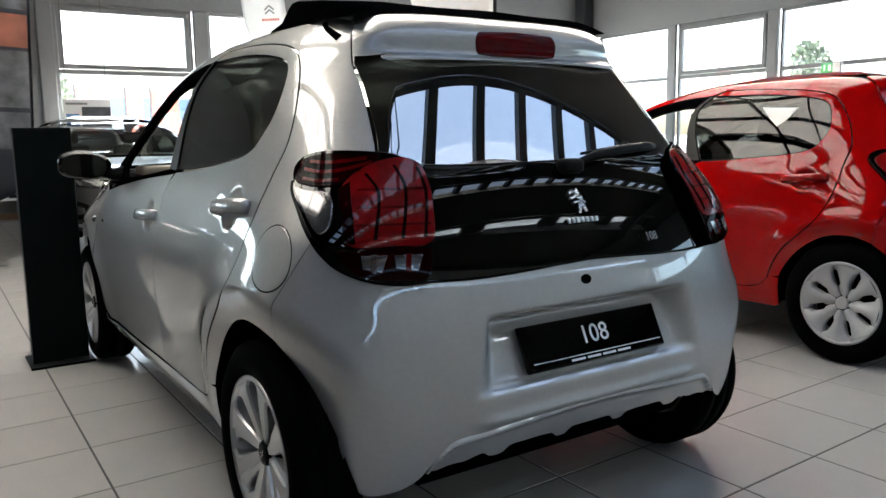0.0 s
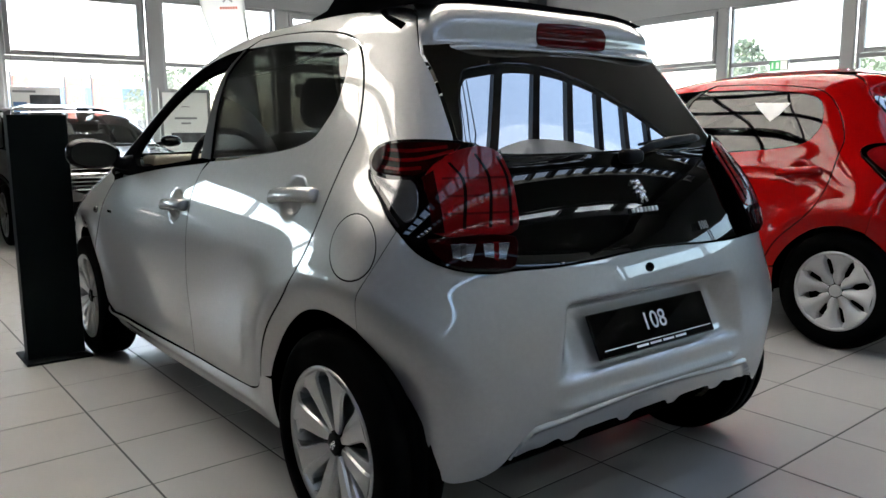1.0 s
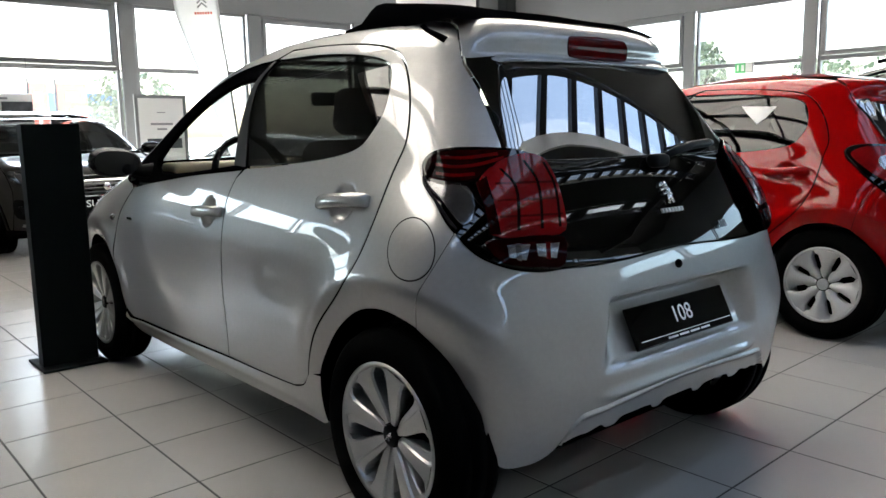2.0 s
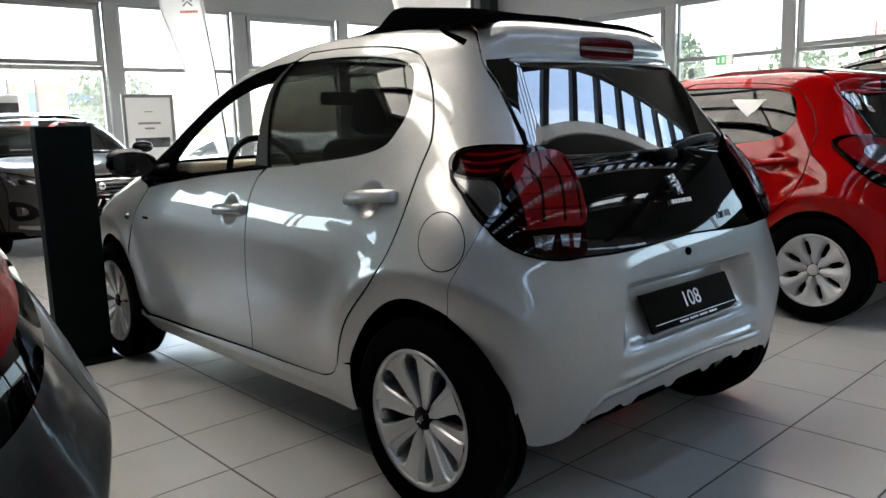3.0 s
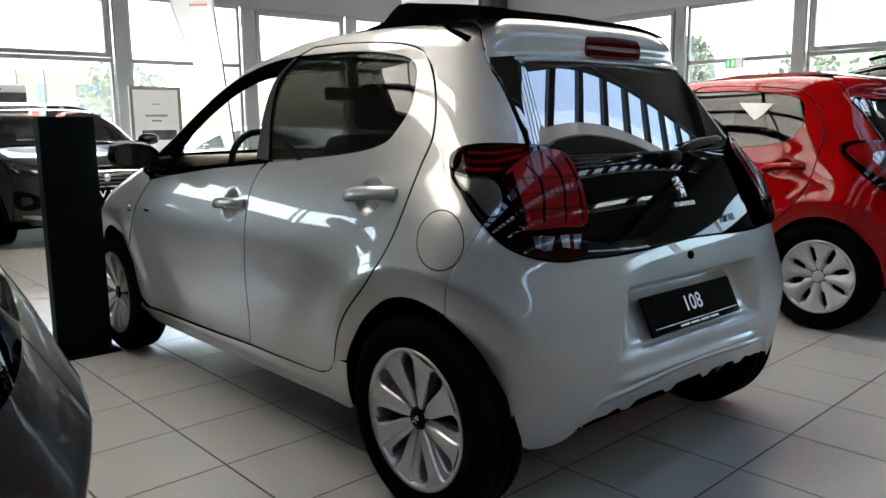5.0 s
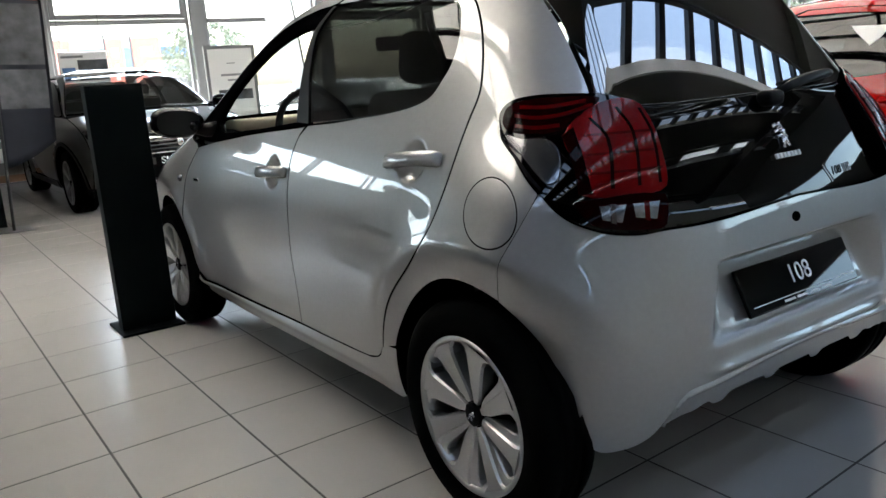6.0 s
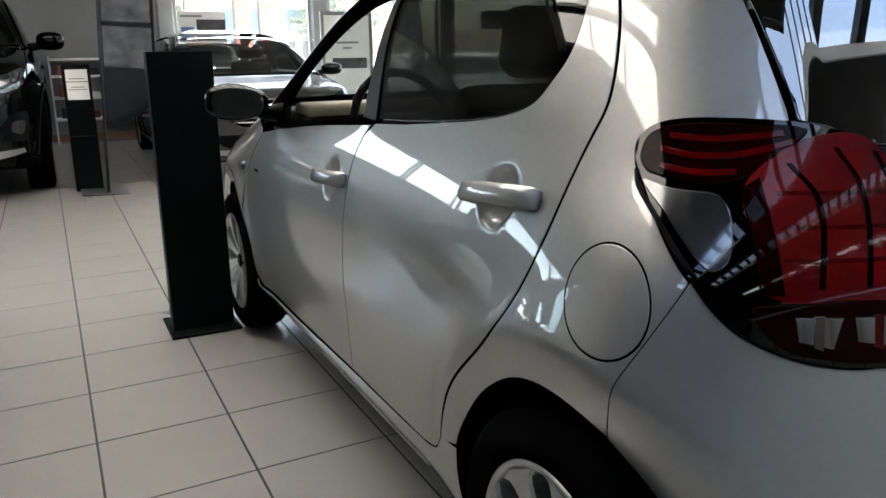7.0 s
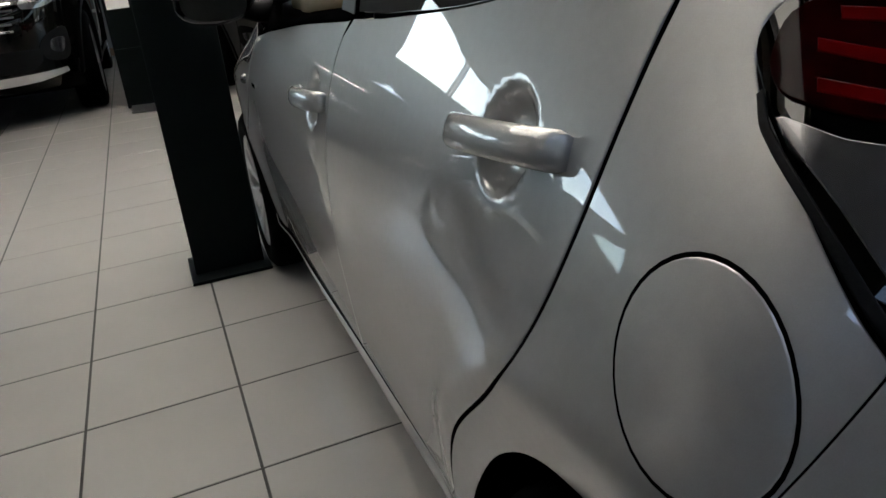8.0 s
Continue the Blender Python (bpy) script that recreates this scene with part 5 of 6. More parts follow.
SUV = Surface(
    width=[(0.18, 0.82), (0.30, 0.885), (0.60, 0.905), (0.85, 0.90), (0.98, 0.875), (1.06, 0.845), (1.20, 0.79), (1.35, 0.72), (1.48, 0.64), (1.56, 0.52), (1.62, 0.28)],
    rear=[(0.18, -0.74), (0.35, -0.84), (0.65, -0.87), (0.90, -0.84), (1.05, -0.77), (1.30, -0.62), (1.48, -0.48), (1.57, -0.2), (1.62, 0.3)],
    front=[(0.18, 3.42), (0.35, 3.55), (0.65, 3.58), (0.80, 3.54), (0.90, 3.44), (0.97, 3.22), (1.02, 2.92), (1.08, 2.52), (1.20, 2.28), (1.35, 1.98), (1.48, 1.66), (1.57, 1.3), (1.62, 0.9)],
    middle=[(0.18, 1.3), (1.3, 1.3), (1.62, 0.7)],
    rear_n=[(0.18, 4.5), (1.0, 5.0), (1.62, 3.5)],
    front_n=[(0.18, 3.8), (0.65, 4.0), (0.92, 5.0), (1.10, 6.0), (1.45, 6.0), (1.62, 3.5)],
    dents=suv_dents)


def suv(name, label, m, mat, text="", roof_mat=None, bars=False):
    S = SUV
    car = thing(name, label, "car", m, "cars in the showroom")
    roof_mat = roof_mat or mat
    ra, fa = arch(S, 0.0, 0.36, 0.40, 200, -20, 16), arch(S, 2.675, 0.36, 0.40, 200, -20, 16)
    for mir in (False, True):
        sub = lambda n, o, mt, lb="", par=car, **k: panel(n, S, o, mt, par, lb, mir, **k)
        sx = 1 if mir else -1
        side = [(1.02, 0.30)] + ra + fa + [(-0.99, 0.32), (-1.02, 0.50), (-1.03, 0.72), (-0.99, 0.88), (-0.955, 0.97), (-0.935, 1.045)]
        side += soft_outline([(-0.82, 1.062), (-0.5, 1.068), (0.0, 1.072), (0.6, 1.085), (0.98, 1.10), (1.05, 1.06), (1.05, 0.85)], 3, False)
        sub("body_side", side, mat, du=0.05, dv=0.03)
        sub("sill_cladding", [(0.62, 0.235), (0.62, 0.315), (0.0, 0.325), (-0.36, 0.325), (-0.36, 0.235)], M_PLASTIC, "black sill cladding", out=0.014, du=0.1, dv=0.03)
        arc_o = arch(S, 2.675, 0.36, 0.445, 196, -16, 16)
        sub("arch_cladding", fa + arc_o[::-1], M_PLASTIC, "black wheel arch trim", out=0.012, du=0.1, dv=0.08, gap=0)
        arc_o = arch(S, 0.0, 0.36, 0.445, 196, -16, 16)
        sub("arch_cladding", ra + arc_o[::-1], M_PLASTIC, "black wheel arch trim", out=0.012, du=0.1, dv=0.08, gap=0)
        glass = soft_outline([(-0.88, 1.085), (-0.84, 1.22), (-0.74, 1.38), (-0.52, 1.465), (-0.1, 1.492), (0.4, 1.482), (0.75, 1.42), (0.93, 1.25), (0.96, 1.125), (0.6, 1.10), (0.0, 1.09), (-0.5, 1.082)], 4)
        sub("side_window", glass, M_PRIVACY, "dark side glass", out=0.001, du=0.08, dv=0.05, gap=0.002)
        for p0 in (-0.16, 0.42):
            sub("pillar", [(p0, 1.088), (p0 + 0.10, 1.09), (p0 + 0.06, 1.49), (p0, 1.49)], M_BLACKGLOSS, par=car, out=0.004, du=0.1, dv=0.06, gap=0)
        upper = soft_outline([(-0.93, 1.06), (-0.91, 1.20), (-0.86, 1.36), (-0.76, 1.45), (-0.55, 1.505), (-0.1, 1.53), (0.4, 1.52), (0.80, 1.45), (0.98, 1.27), (1.0, 1.12)], 4, False)
        top = soft_outline([(1.1, 1.12), (1.08, 1.30), (1.0, 1.48), (0.8, 1.565), (0.3, 1.575), (-0.6, 1.575), (-0.98, 1.50), (-0.98, 1.36), (-0.975, 1.20), (-0.965, 1.07)], 4, False)
        sub("roof_rail", upper + top, roof_mat, du=0.06, dv=0.04)
        lampo = soft_outline([(-1.02, 0.90), (-1.06, 0.83), (-1.20, 0.775), (-1.42, 0.765), (-1.44, 0.80), (-1.36, 0.855), (-1.20, 0.895), (-1.08, 0.915)], 4)
        lamp = sub("headlamp", lampo, M_LAMPGLASS, "clear headlamp with dark housing", out=0.012, du=0.05, dv=0.03, gap=0)
        sub("lamp_strip", soft_outline([(-1.06, 0.885), (-1.14, 0.80), (-1.17, 0.80), (-1.10, 0.89)], 3), M_CLEARLENS, "", lamp, out=0.016, du=0.05, dv=0.03, gap=0)
        sub("lamp_strip", soft_outline([(-1.20, 0.85), (-1.34, 0.83), (-1.36, 0.80), (-1.22, 0.80)], 3), M_CLEARLENS, "", lamp, out=0.016, du=0.05, dv=0.03, gap=0)
        sub("fog_lamp", soft_outline([(-1.10, 0.56), (-1.24, 0.56), (-1.26, 0.50), (-1.14, 0.48)], 4), M_CLEARLENS, "small clear fog lamp", out=0.014, du=0.05, dv=0.03, gap=0)
        sub("bumper_corner", soft_outline([(-1.04, 0.62), (-1.26, 0.60), (-1.36, 0.52), (-1.30, 0.44), (-1.06, 0.44)], 4), M_PLASTIC, "black bumper corner", out=0.006, du=0.05, dv=0.03, gap=0)
        sub("tail_lamp", soft_outline([(0.93, 0.98), (1.10, 1.0), (1.5, 0.98), (1.5, 0.90), (1.10, 0.86), (0.97, 0.90)], 4), M_REDLENS, "red tail lamp", out=0.012, du=0.05, dv=0.03, gap=0)
        mirror = bmesh.new()
        bmesh.ops.create_uvsphere(mirror, u_segments=20, v_segments=12, radius=1.0)
        for v in mirror.verts:
            x, y, z = v.co
            v.co = (math.copysign(abs(x)**0.8, x) * 0.12, y * 0.08, math.copysign(abs(z)**0.75, z) * 0.075)
        mo = part("door_mirror", mirror, M_BLACKGLOSS, car, "gloss black door mirror", True)
        mo.matrix_basis = pose(sx * 1.0, 2.10, 1.12)
        part("mirror_arm", tube([(sx * 0.82, 2.1, 1.07), (sx * 0.95, 2.1, 1.09)], [0.035, 0.03], 8), M_PLASTIC, mo, "", True).matrix_basis = Matrix.Translation((-sx * 1.0, -2.10, -1.12))
        if bars:
            part("roof_bar", tube([(sx * 0.58, 1.45, 1.565), (sx * 0.575, 1.2, 1.61), (sx * 0.57, 0.3, 1.62), (sx * 0.565, -0.2, 1.58)], 0.016, 8), M_PLASTIC, car, "", True)
        for y0 in (1.15, 0.15):
            pp = np.array([side_p(S, y, 0.90) for y in (y0, y0 - 0.05, y0 - 0.15, y0 - 0.20)])
            zz = np.full(4, 0.90)
            f = np.array([-1, 1, 1]) if mir else np.ones(3)
            at = (S.at(pp, zz) + S.normal(pp, zz) * np.array([0.005, 0.025, 0.025, 0.005])[:, None]) * f
            part("door_handle", bar_along([tuple(q) for q in at], [tuple(q) for q in S.normal(pp, zz) * f], 0.014, 0.010), mat, car, "", True)
        for y in (0.0, 2.675):
            well = bmesh.new()
            for k in range(19):
                a = radians(-20 + 220 * k / 18)
                for dx in (0.86, 0.45):
                    well.verts.new((sx * dx, y + 0.405 * math.cos(a), 0.36 + 0.405 * math.sin(a)))
            well.verts.ensure_lookup_table()
            for k in range(18):
                well.faces.new((well.verts[2 * k], well.verts[2 * k + 1], well.verts[2 * k + 3], well.verts[2 * k + 2]))
            part("wheel_house", well, M_INNER, car)
    panel("tailgate", S, [(1.055, 0.86), (1.055, 1.06), (1.10, 1.10), (2.0, 1.10), (2.0, 0.30), (1.03, 0.30)], mat, car, du=0.06, dv=0.05, whole=True)
    panel("rear_window", S, [(1.12, 1.12), (1.10, 1.30), (1.05, 1.46), (2.0, 1.48), (2.0, 1.12)], M_PRIVACY, car, "dark rear glass", du=0.06, dv=0.05, whole=True)
    panel("windscreen", S, [(-0.972, 1.09), (-0.985, 1.25), (-0.985, 1.40), (-0.99, 1.50), (-2.0, 1.53), (-2.0, 1.10)], M_WINDSCREEN, car, "dark windscreen", du=0.06, dv=0.05, whole=True)
    panel("bonnet", S, [(-0.942, 1.045), (-0.96, 0.97), (-0.995, 0.905), (-1.10, 0.925), (-1.25, 0.905), (-1.40, 0.87), (-2.0, 0.875), (-2.0, 1.075), (-1.3, 1.07)], mat, car, du=0.05, dv=0.015, whole=True)
    front = panel("front_bumper", S, [(-0.995, 0.32), (-1.025, 0.50), (-1.035, 0.72), (-1.0, 0.88), (-1.05, 0.905), (-1.25, 0.89), (-1.40, 0.86), (-2.0, 0.865), (-2.0, 0.26), (-1.2, 0.25), (-1.0, 0.28)], mat, car, du=0.05, dv=0.03, whole=True)
    panel("grille", S, soft_outline([(-1.46, 0.80), (-1.44, 0.74), (-1.52, 0.64), (-1.62, 0.60)], 4, False) + [(-2.0, 0.59), (-2.0, 0.85), (-1.48, 0.845)], M_BLACKGLOSS, front, "black grille with chrome edge", out=0.008, du=0.05, dv=0.03, whole=True)
    for z in (0.64, 0.68, 0.72, 0.76, 0.80):
        edge = -1.50 if z < 0.70 else -1.47
        panel("grille_slat", S, [(edge - 0.02, z), (edge - 0.02, z + 0.012), (-2.0, z + 0.012), (-2.0, z)], M_CHROME if z in (0.64, 0.80) else M_STEEL, front, out=0.014, du=0.08, dv=0.03, whole=True, gap=0)
    panel("chrome_strip", S, [(-1.44, 0.845), (-1.44, 0.858), (-2.0, 0.868), (-2.0, 0.855)], M_CHROME, front, "chrome bonnet strip", out=0.013, du=0.08, dv=0.03, whole=True, gap=0)
    panel("lower_intake", S, soft_outline([(-1.34, 0.52), (-1.36, 0.44), (-1.46, 0.39)], 3, False) + [(-2.0, 0.385), (-2.0, 0.535)], M_PLASTIC, front, "black lower air intake", out=0.006, du=0.05, dv=0.03, whole=True, gap=0)
    panel("skid_plate", S, [(-1.12, 0.345), (-1.14, 0.375), (-1.45, 0.372), (-2.0, 0.365), (-2.0, 0.31), (-1.42, 0.32)], M_ALLOY, front, "silver skid strip", out=0.016, du=0.06, dv=0.03, whole=True, gap=0)
    roof = bmesh.new()
    ring = [tuple(q) for q in S.at(np.linspace(-2, 2, 49), np.full(49, 1.57))]
    ring = ring + [(-x, y, z) for x, y, z in ring[-2:0:-1]]
    vs = [roof.verts.new(q) for q in ring]
    ins = [roof.verts.new((x * 0.7, 0.6 + (y - 0.6) * 0.8, 1.615)) for x, y, z in ring]
    for k in range(len(vs)):
        roof.faces.new((vs[k], vs[(k + 1) % len(vs)], ins[(k + 1) % len(vs)], ins[k]))
    roof.faces.new(ins)
    bmesh.ops.recalc_face_normals(roof, faces=roof.faces)
    part("roof", roof, roof_mat, car, "", True)
    part("floor_pan", box(-0.80, -0.6, 0.22, 0.80, 3.3, 0.30, 0.02, 2), M_INNER, car)
    part("cabin_floor", box(-0.78, -0.5, 0.9, 0.78, 2.4, 0.98, 0.02, 2), M_INNER, car)
    for x, y in ((-0.38, 1.2), (0.38, 1.2)):
        b = box(x - 0.24, y - 0.35, 0.98, x + 0.24, y - 0.22, 1.22, 0.04, 2)
        part("seat", b, M_SEAT, car, "dark seat back", True)
        part("headrest", box(x - 0.13, y - 0.36, 1.24, x + 0.13, y - 0.26, 1.40, 0.04, 2), M_SEAT, car, "", True)
    y_front = float(S.base(np.array(-2.0), np.array(0.555))[1])
    plate = part("number_plate", box(-0.26, -0.006, -0.056, 0.26, 0.006, 0.056, 0.003, 1), M_BLACKGLOSS, front, "black dealer plate with white letters")
    plate.matrix_basis = pose(0, y_front + 0.024, 0.565)
    if text:
        lettering(text, 0.105, M_LETTER, plate, pose(0, 0.0072, 0, 90, 0, 180), 0.0006, "plate_text", "white lettering")
    else:
        for k in range(6):
            part("plate_bar", box(-0.165 + 0.058 * k, 0.0055, -0.028, -0.165 + 0.058 * k + 0.04, 0.0072, 0.028), M_LETTER, plate, "white letter bar")
    badge = bmesh.new()
    bmesh.ops.create_uvsphere(badge, u_segments=14, v_segments=8, radius=1.0, matrix=Matrix.Diagonal((0.035, 0.012, 0.045, 1)))
    part("badge", badge, M_CHROME, front, "plain chrome badge", True).matrix_basis = pose(0, float(S.base(np.array(-2.0), np.array(0.75))[1]) + 0.022, 0.74)
    wm = wheel_meshes(0.345, 0.245, 0.215, 5, lambda t: 2.4 * alloy_slot(t), M_ALLOYDARK)
    for x, y, o in ((-0.785, 0, -1), (-0.785, 2.675, -1), (0.785, 0, 1), (0.785, 2.675, 1)):
        add_wheel(wm, car, x, y, 0.345, 5, o, None, 20)
    return car


suv("grey_suv", "metallic grey crossover facing the aisle, black lower cladding", pose(0.42, 9.43, 0, 0, 0, 180) @ Matrix.Diagonal((0.97, 0.97, 0.865, 1)), M_GREY, "SUV 3008")
suv("black_people_carrier", "tall gloss black people carrier with clear headlamps", pose(-2.32, 9.58, 0, 0, 0, 180) @ Matrix.Diagonal((1.0, 1.0, 1.14, 1)), M_BLACKPAINT)
suv("black_suv", "gloss black crossover with roof bars", pose(5.25, -0.55, 0), M_BLACKPAINT, bars=True)

# ---------------------------------------------------------------- things on the floor
def totem():
    t = thing("display_totem", "tall plain black metal display totem on floor plate", "display stand", pose(-0.935, 2.37, 0))
    part("base_plate", box(-0.145, -0.085, 0.0, 0.145, 0.20, 0.012, 0.003, 1), M_TOTEM, t)
    part("column", box(-0.126, -0.005, 0.012, 0.126, 0.075, 1.155, 0.003, 2), M_TOTEM, t)
    return t


def info_stand():
    t = thing("info_stand", "black price stand with white printed sheet", "display stand", pose(-1.17, 6.5, 0))
    part("column", box(-0.11, -0.03, 0.0, 0.11, 0.05, 1.07, 0.004, 2), M_TOTEM, t)
    part("price_sheet", box(-0.085, -0.034, 0.78, 0.085, -0.0305, 1.03), M_PAPER, t, "white printed sheet")
    for k, (w, z) in enumerate(((0.06, 0.95), (0.085, 0.925), (0.05, 0.88), (0.07, 0.86))):
        part("text_bar", box(-w, -0.0355, z, w, -0.0345, z + 0.008), M_INK, t)
    part("ledge", box(-0.11, -0.045, 0.46, 0.11, -0.031, 0.475, 0.003, 1), M_TOTEM, t)
    return t


def cloth(width, z_low, z_high, bow, cols=12, rows=30, shape=None):
    """A hanging cloth from its pole at x = 0."""
    bm = bmesh.new()
    grid = []
    for j in range(rows + 1):
        t = j / rows
        z = z_low + (z_high - z_low) * t
        w = width * (shape(t) if shape else 1.0)
        grid.append([bm.verts.new((w * i / cols, bow * math.sin(3.1 * i / cols + 5 * t) * (0.3 + i / cols), z + (0.22 * (i / cols)**1.6 * (1 - t)**6 if shape is None else 0))) for i in range(cols + 1)])
    for a, b in zip(grid, grid[1:]):
        for i in range(cols):
            bm.faces.new((a[i], a[i + 1], b[i + 1], b[i]))
    bmesh.ops.solidify(bm, geom=bm.faces[:], thickness=0.002)
    return bm


def photo_flag():
    t = thing("feather_flag", "tall dark printed feather flag on steel foot", "flag", pose(-1.04, 6.22, 0, 0, 3.0))
    part("foot_plate", box(-0.21, -0.10, 0.0, 0.16, 0.24, 0.012, 0.003, 1), M_STEEL, t, "flat grey steel foot")
    part("pole", tube([(0, 0, 0.012), (0, 0, 1.5), (0.02, 0, 2.6), (0.10, 0, 3.05)], [0.014, 0.012, 0.010, 0.006], 10), M_STEEL, t, "", True)
    flag = part("flag_cloth", cloth(0.42, 0.55, 3.0, 0.03), M_FLAGNAVY, t, "dark blue printed cloth", True)
    for z0, z1, mat, lab in ((2.28, 2.72, M_FLAGGREY, "grey photo print"), (1.95, 2.24, M_FLAGRUST, "rust-coloured photo print"), (1.42, 1.92, M_FLAGGREY, "grey photo print"), (1.05, 1.38, M_FLAGGREY, "grey photo print")):
        bm = bmesh.new()
        grid = []
        for j in range(9):
            z = z0 + (z1 - z0) * j / 8
            tt = (z - 0.55) / 2.45
            grid.append([bm.verts.new((0.025 + 0.37 * i / 10, 0.03 * math.sin(3.1 * (0.06 + 0.885 * i / 10) + 5 * tt) * (0.3 + 0.06 + 0.885 * i / 10) - 0.005, z)) for i in range(11)])
        for a, b in zip(grid, grid[1:]):
            for i in range(10):
                bm.faces.new((a[i], a[i + 1], b[i + 1], b[i]))
        part("photo_print", bm, mat, flag, lab, True)
    return t


def white_flag(m, width, label):
    t = thing("white_feather_flag", label, "flag", m, "white flags")
    part("foot_plate", box(-0.20, -0.20, 0.0, 0.20, 0.20, 0.012, 0.003, 1), M_STEEL, t)
    part("pole", tube([(0, 0, 0.012), (0.0, 0, 2.2), (-0.06, 0, 3.2)], [0.014, 0.012, 0.008], 10), M_STEEL, t, "", True)
    flag = part("flag_cloth", cloth(-width, 0.35, 3.25, 0.03, shape=lambda q: 0.12 + 0.88 * min(1.0, q * 1.15)), M_BANNER_WHITE, t, "", True)
    for k in range(7):
        part("letter_bar", box(-0.40 + 0.040 * k, -0.035, 2.88, -0.40 + 0.040 * k + 0.026, -0.030, 2.915), M_BANNER_RED, flag, "red letter bar")
    ch = bmesh.new()
    for dz in (0.0, 0.06):
        tube([(-0.34, -0.033, 2.98 + dz), (-0.27, -0.033, 3.04 + dz), (-0.20, -0.033, 2.98 + dz)], 0.012, 6, ch)
    part("chevron", ch, M_INK, flag, "plain grey chevron mark")
    return t


def poster_stand():
    t = thing("poster_stand", "white framed poster stand with car advert", "poster stand", pose(2.37, 9.58, 0))
    fr = bmesh.new()
    for b in ((-0.37, -0.02, 0.25, -0.325, 0.02, 1.67), (0.325, -0.02, 0.25, 0.37, 0.02, 1.67), (-0.325, -0.02, 1.625, 0.325, 0.02, 1.67), (-0.325, -0.02, 0.25, 0.325, 0.02, 0.295)):
        box(*b, bm=fr)
    part("frame", fr, M_FRAME, t)
    sheet_ob = part("poster", box(-0.325, -0.006, 0.296, 0.325, 0.006, 1.624), M_PAPER, t, "white printed poster")
    for w, z, h in ((0.16, 1.25, 0.03), (0.07, 1.18, 0.025), (0.06, 1.42, 0.012)):
        part("text_bar", box(-w, -0.0095, z, w, -0.0065, z + h), M_INK, sheet_ob)
    part("picture", box(-0.22, -0.0095, 0.92, 0.28, -0.0065, 1.06), M_FLAGGREY, sheet_ob, "printed car silhouette")
    for x in (-0.30, 0.30):
        part("foot", box(x - 0.03, -0.20, 0.0, x + 0.03, 0.20, 0.25, 0.01, 1), M_FRAME, t)
    return t


def exit_sign():
    t = thing("exit_sign", "green and white emergency exit sign", "sign", pose(EAST - 0.30, 5.19, 2.045, 0, 0, -90))
    part("housing", box(-0.16, -0.02, -0.085, 0.16, 0.02, 0.085, 0.006, 2), M_FRAME, t)
    part("green_face", box(-0.15, -0.024, -0.075, 0.03, -0.0205, 0.075), M_EXIT, t, "glowing green face")
    part("white_face", box(0.035, -0.024, -0.075, 0.15, -0.0205, 0.075), M_PAPER, t, "white arrow face")
    part("door_mark", box(-0.04, -0.0265, -0.05, 0.01, -0.0245, 0.05), M_PAPER, t)
    part("arrow_mark", box(-0.115, -0.0265, -0.045, -0.085, -0.0245, 0.05), M_PAPER, t)
    part("bracket", box(-0.012, 0.0205, 0.058, 0.012, 0.345, 0.082), M_FRAME, t)
    return t


def brochure_shelf():
    t = thing("brochure_shelf", "low white wall shelf stacked with brochures", "shelf", pose(-0.72, 10.80, 0))
    for z in (0.30, 0.58, 0.86, 1.08):
        part("shelf_board", box(-0.62, -0.16, z, 0.62, 0.165, z + 0.03, 0.004, 1), M_WALL, t)
    for x in (-0.62, 0.60):
        part("side_panel", box(x, -0.16, 0.0, x + 0.02, 0.165, 1.14, 0.003, 1), M_WALL, t)
    return t


def brochures():
    rnd = random.Random(5)
    for z in (0.33, 0.61, 0.89):
        x = -1.25
        while x < -0.25:
            w = rnd.uniform(0.10, 0.16)
            ob = part("brochure", box(-w / 2, -0.05, 0.0, w / 2, 0.05, rnd.uniform(0.03, 0.17), 0.003, 1), rnd.choice([M_FLAGGREY, M_FLAGRUST, M_INK, M_PAPER, M_FLAGNAVY]))
            tagged(ob, "small stack of printed brochures on white shelf", "brochure", "brochures on the shelf")
            ob.matrix_world = pose(x + w / 2, 10.76, z)
            x += w + rnd.uniform(0.02, 0.08)


def print_display():
    t = thing("hanging_display", "wide printed photo display hung in the window", "poster", pose(0.64, 10.6, 1.50))
    part("backing", box(-0.32, -0.01, -0.21, 0.32, 0.01, 0.21, 0.003, 1), M_PAPER, t)
    part("photo", box(-0.08, -0.014, -0.18, 0.31, -0.0105, 0.10), M_FLAGGREY, t, "grey photo print")
    part("photo", box(-0.29, -0.014, -0.18, -0.12, -0.0105, 0.0), M_BLUE, t, "blue photo print")
    part("text_bar", box(-0.29, -0.014, 0.13, 0.0, -0.0105, 0.16), M_INK, t)
    for x in (-0.27, 0.27):
        part("wire", tube([(x, 0, 0.21), (x, 0, 3.08)], 0.003, 6), M_STEEL, t)
    return t


totem()
info_stand()
photo_flag()
white_flag(pose(3.66, 9.6, 0, 0, -6), 0.66, "tall white feather flag with small red mark")
white_flag(pose(1.74, 2.31, 0, 0, 0, -39), 0.80, "broad white feather flag standing between two cars")
poster_stand()
exit_sign()
brochure_shelf()
brochures()
print_display()


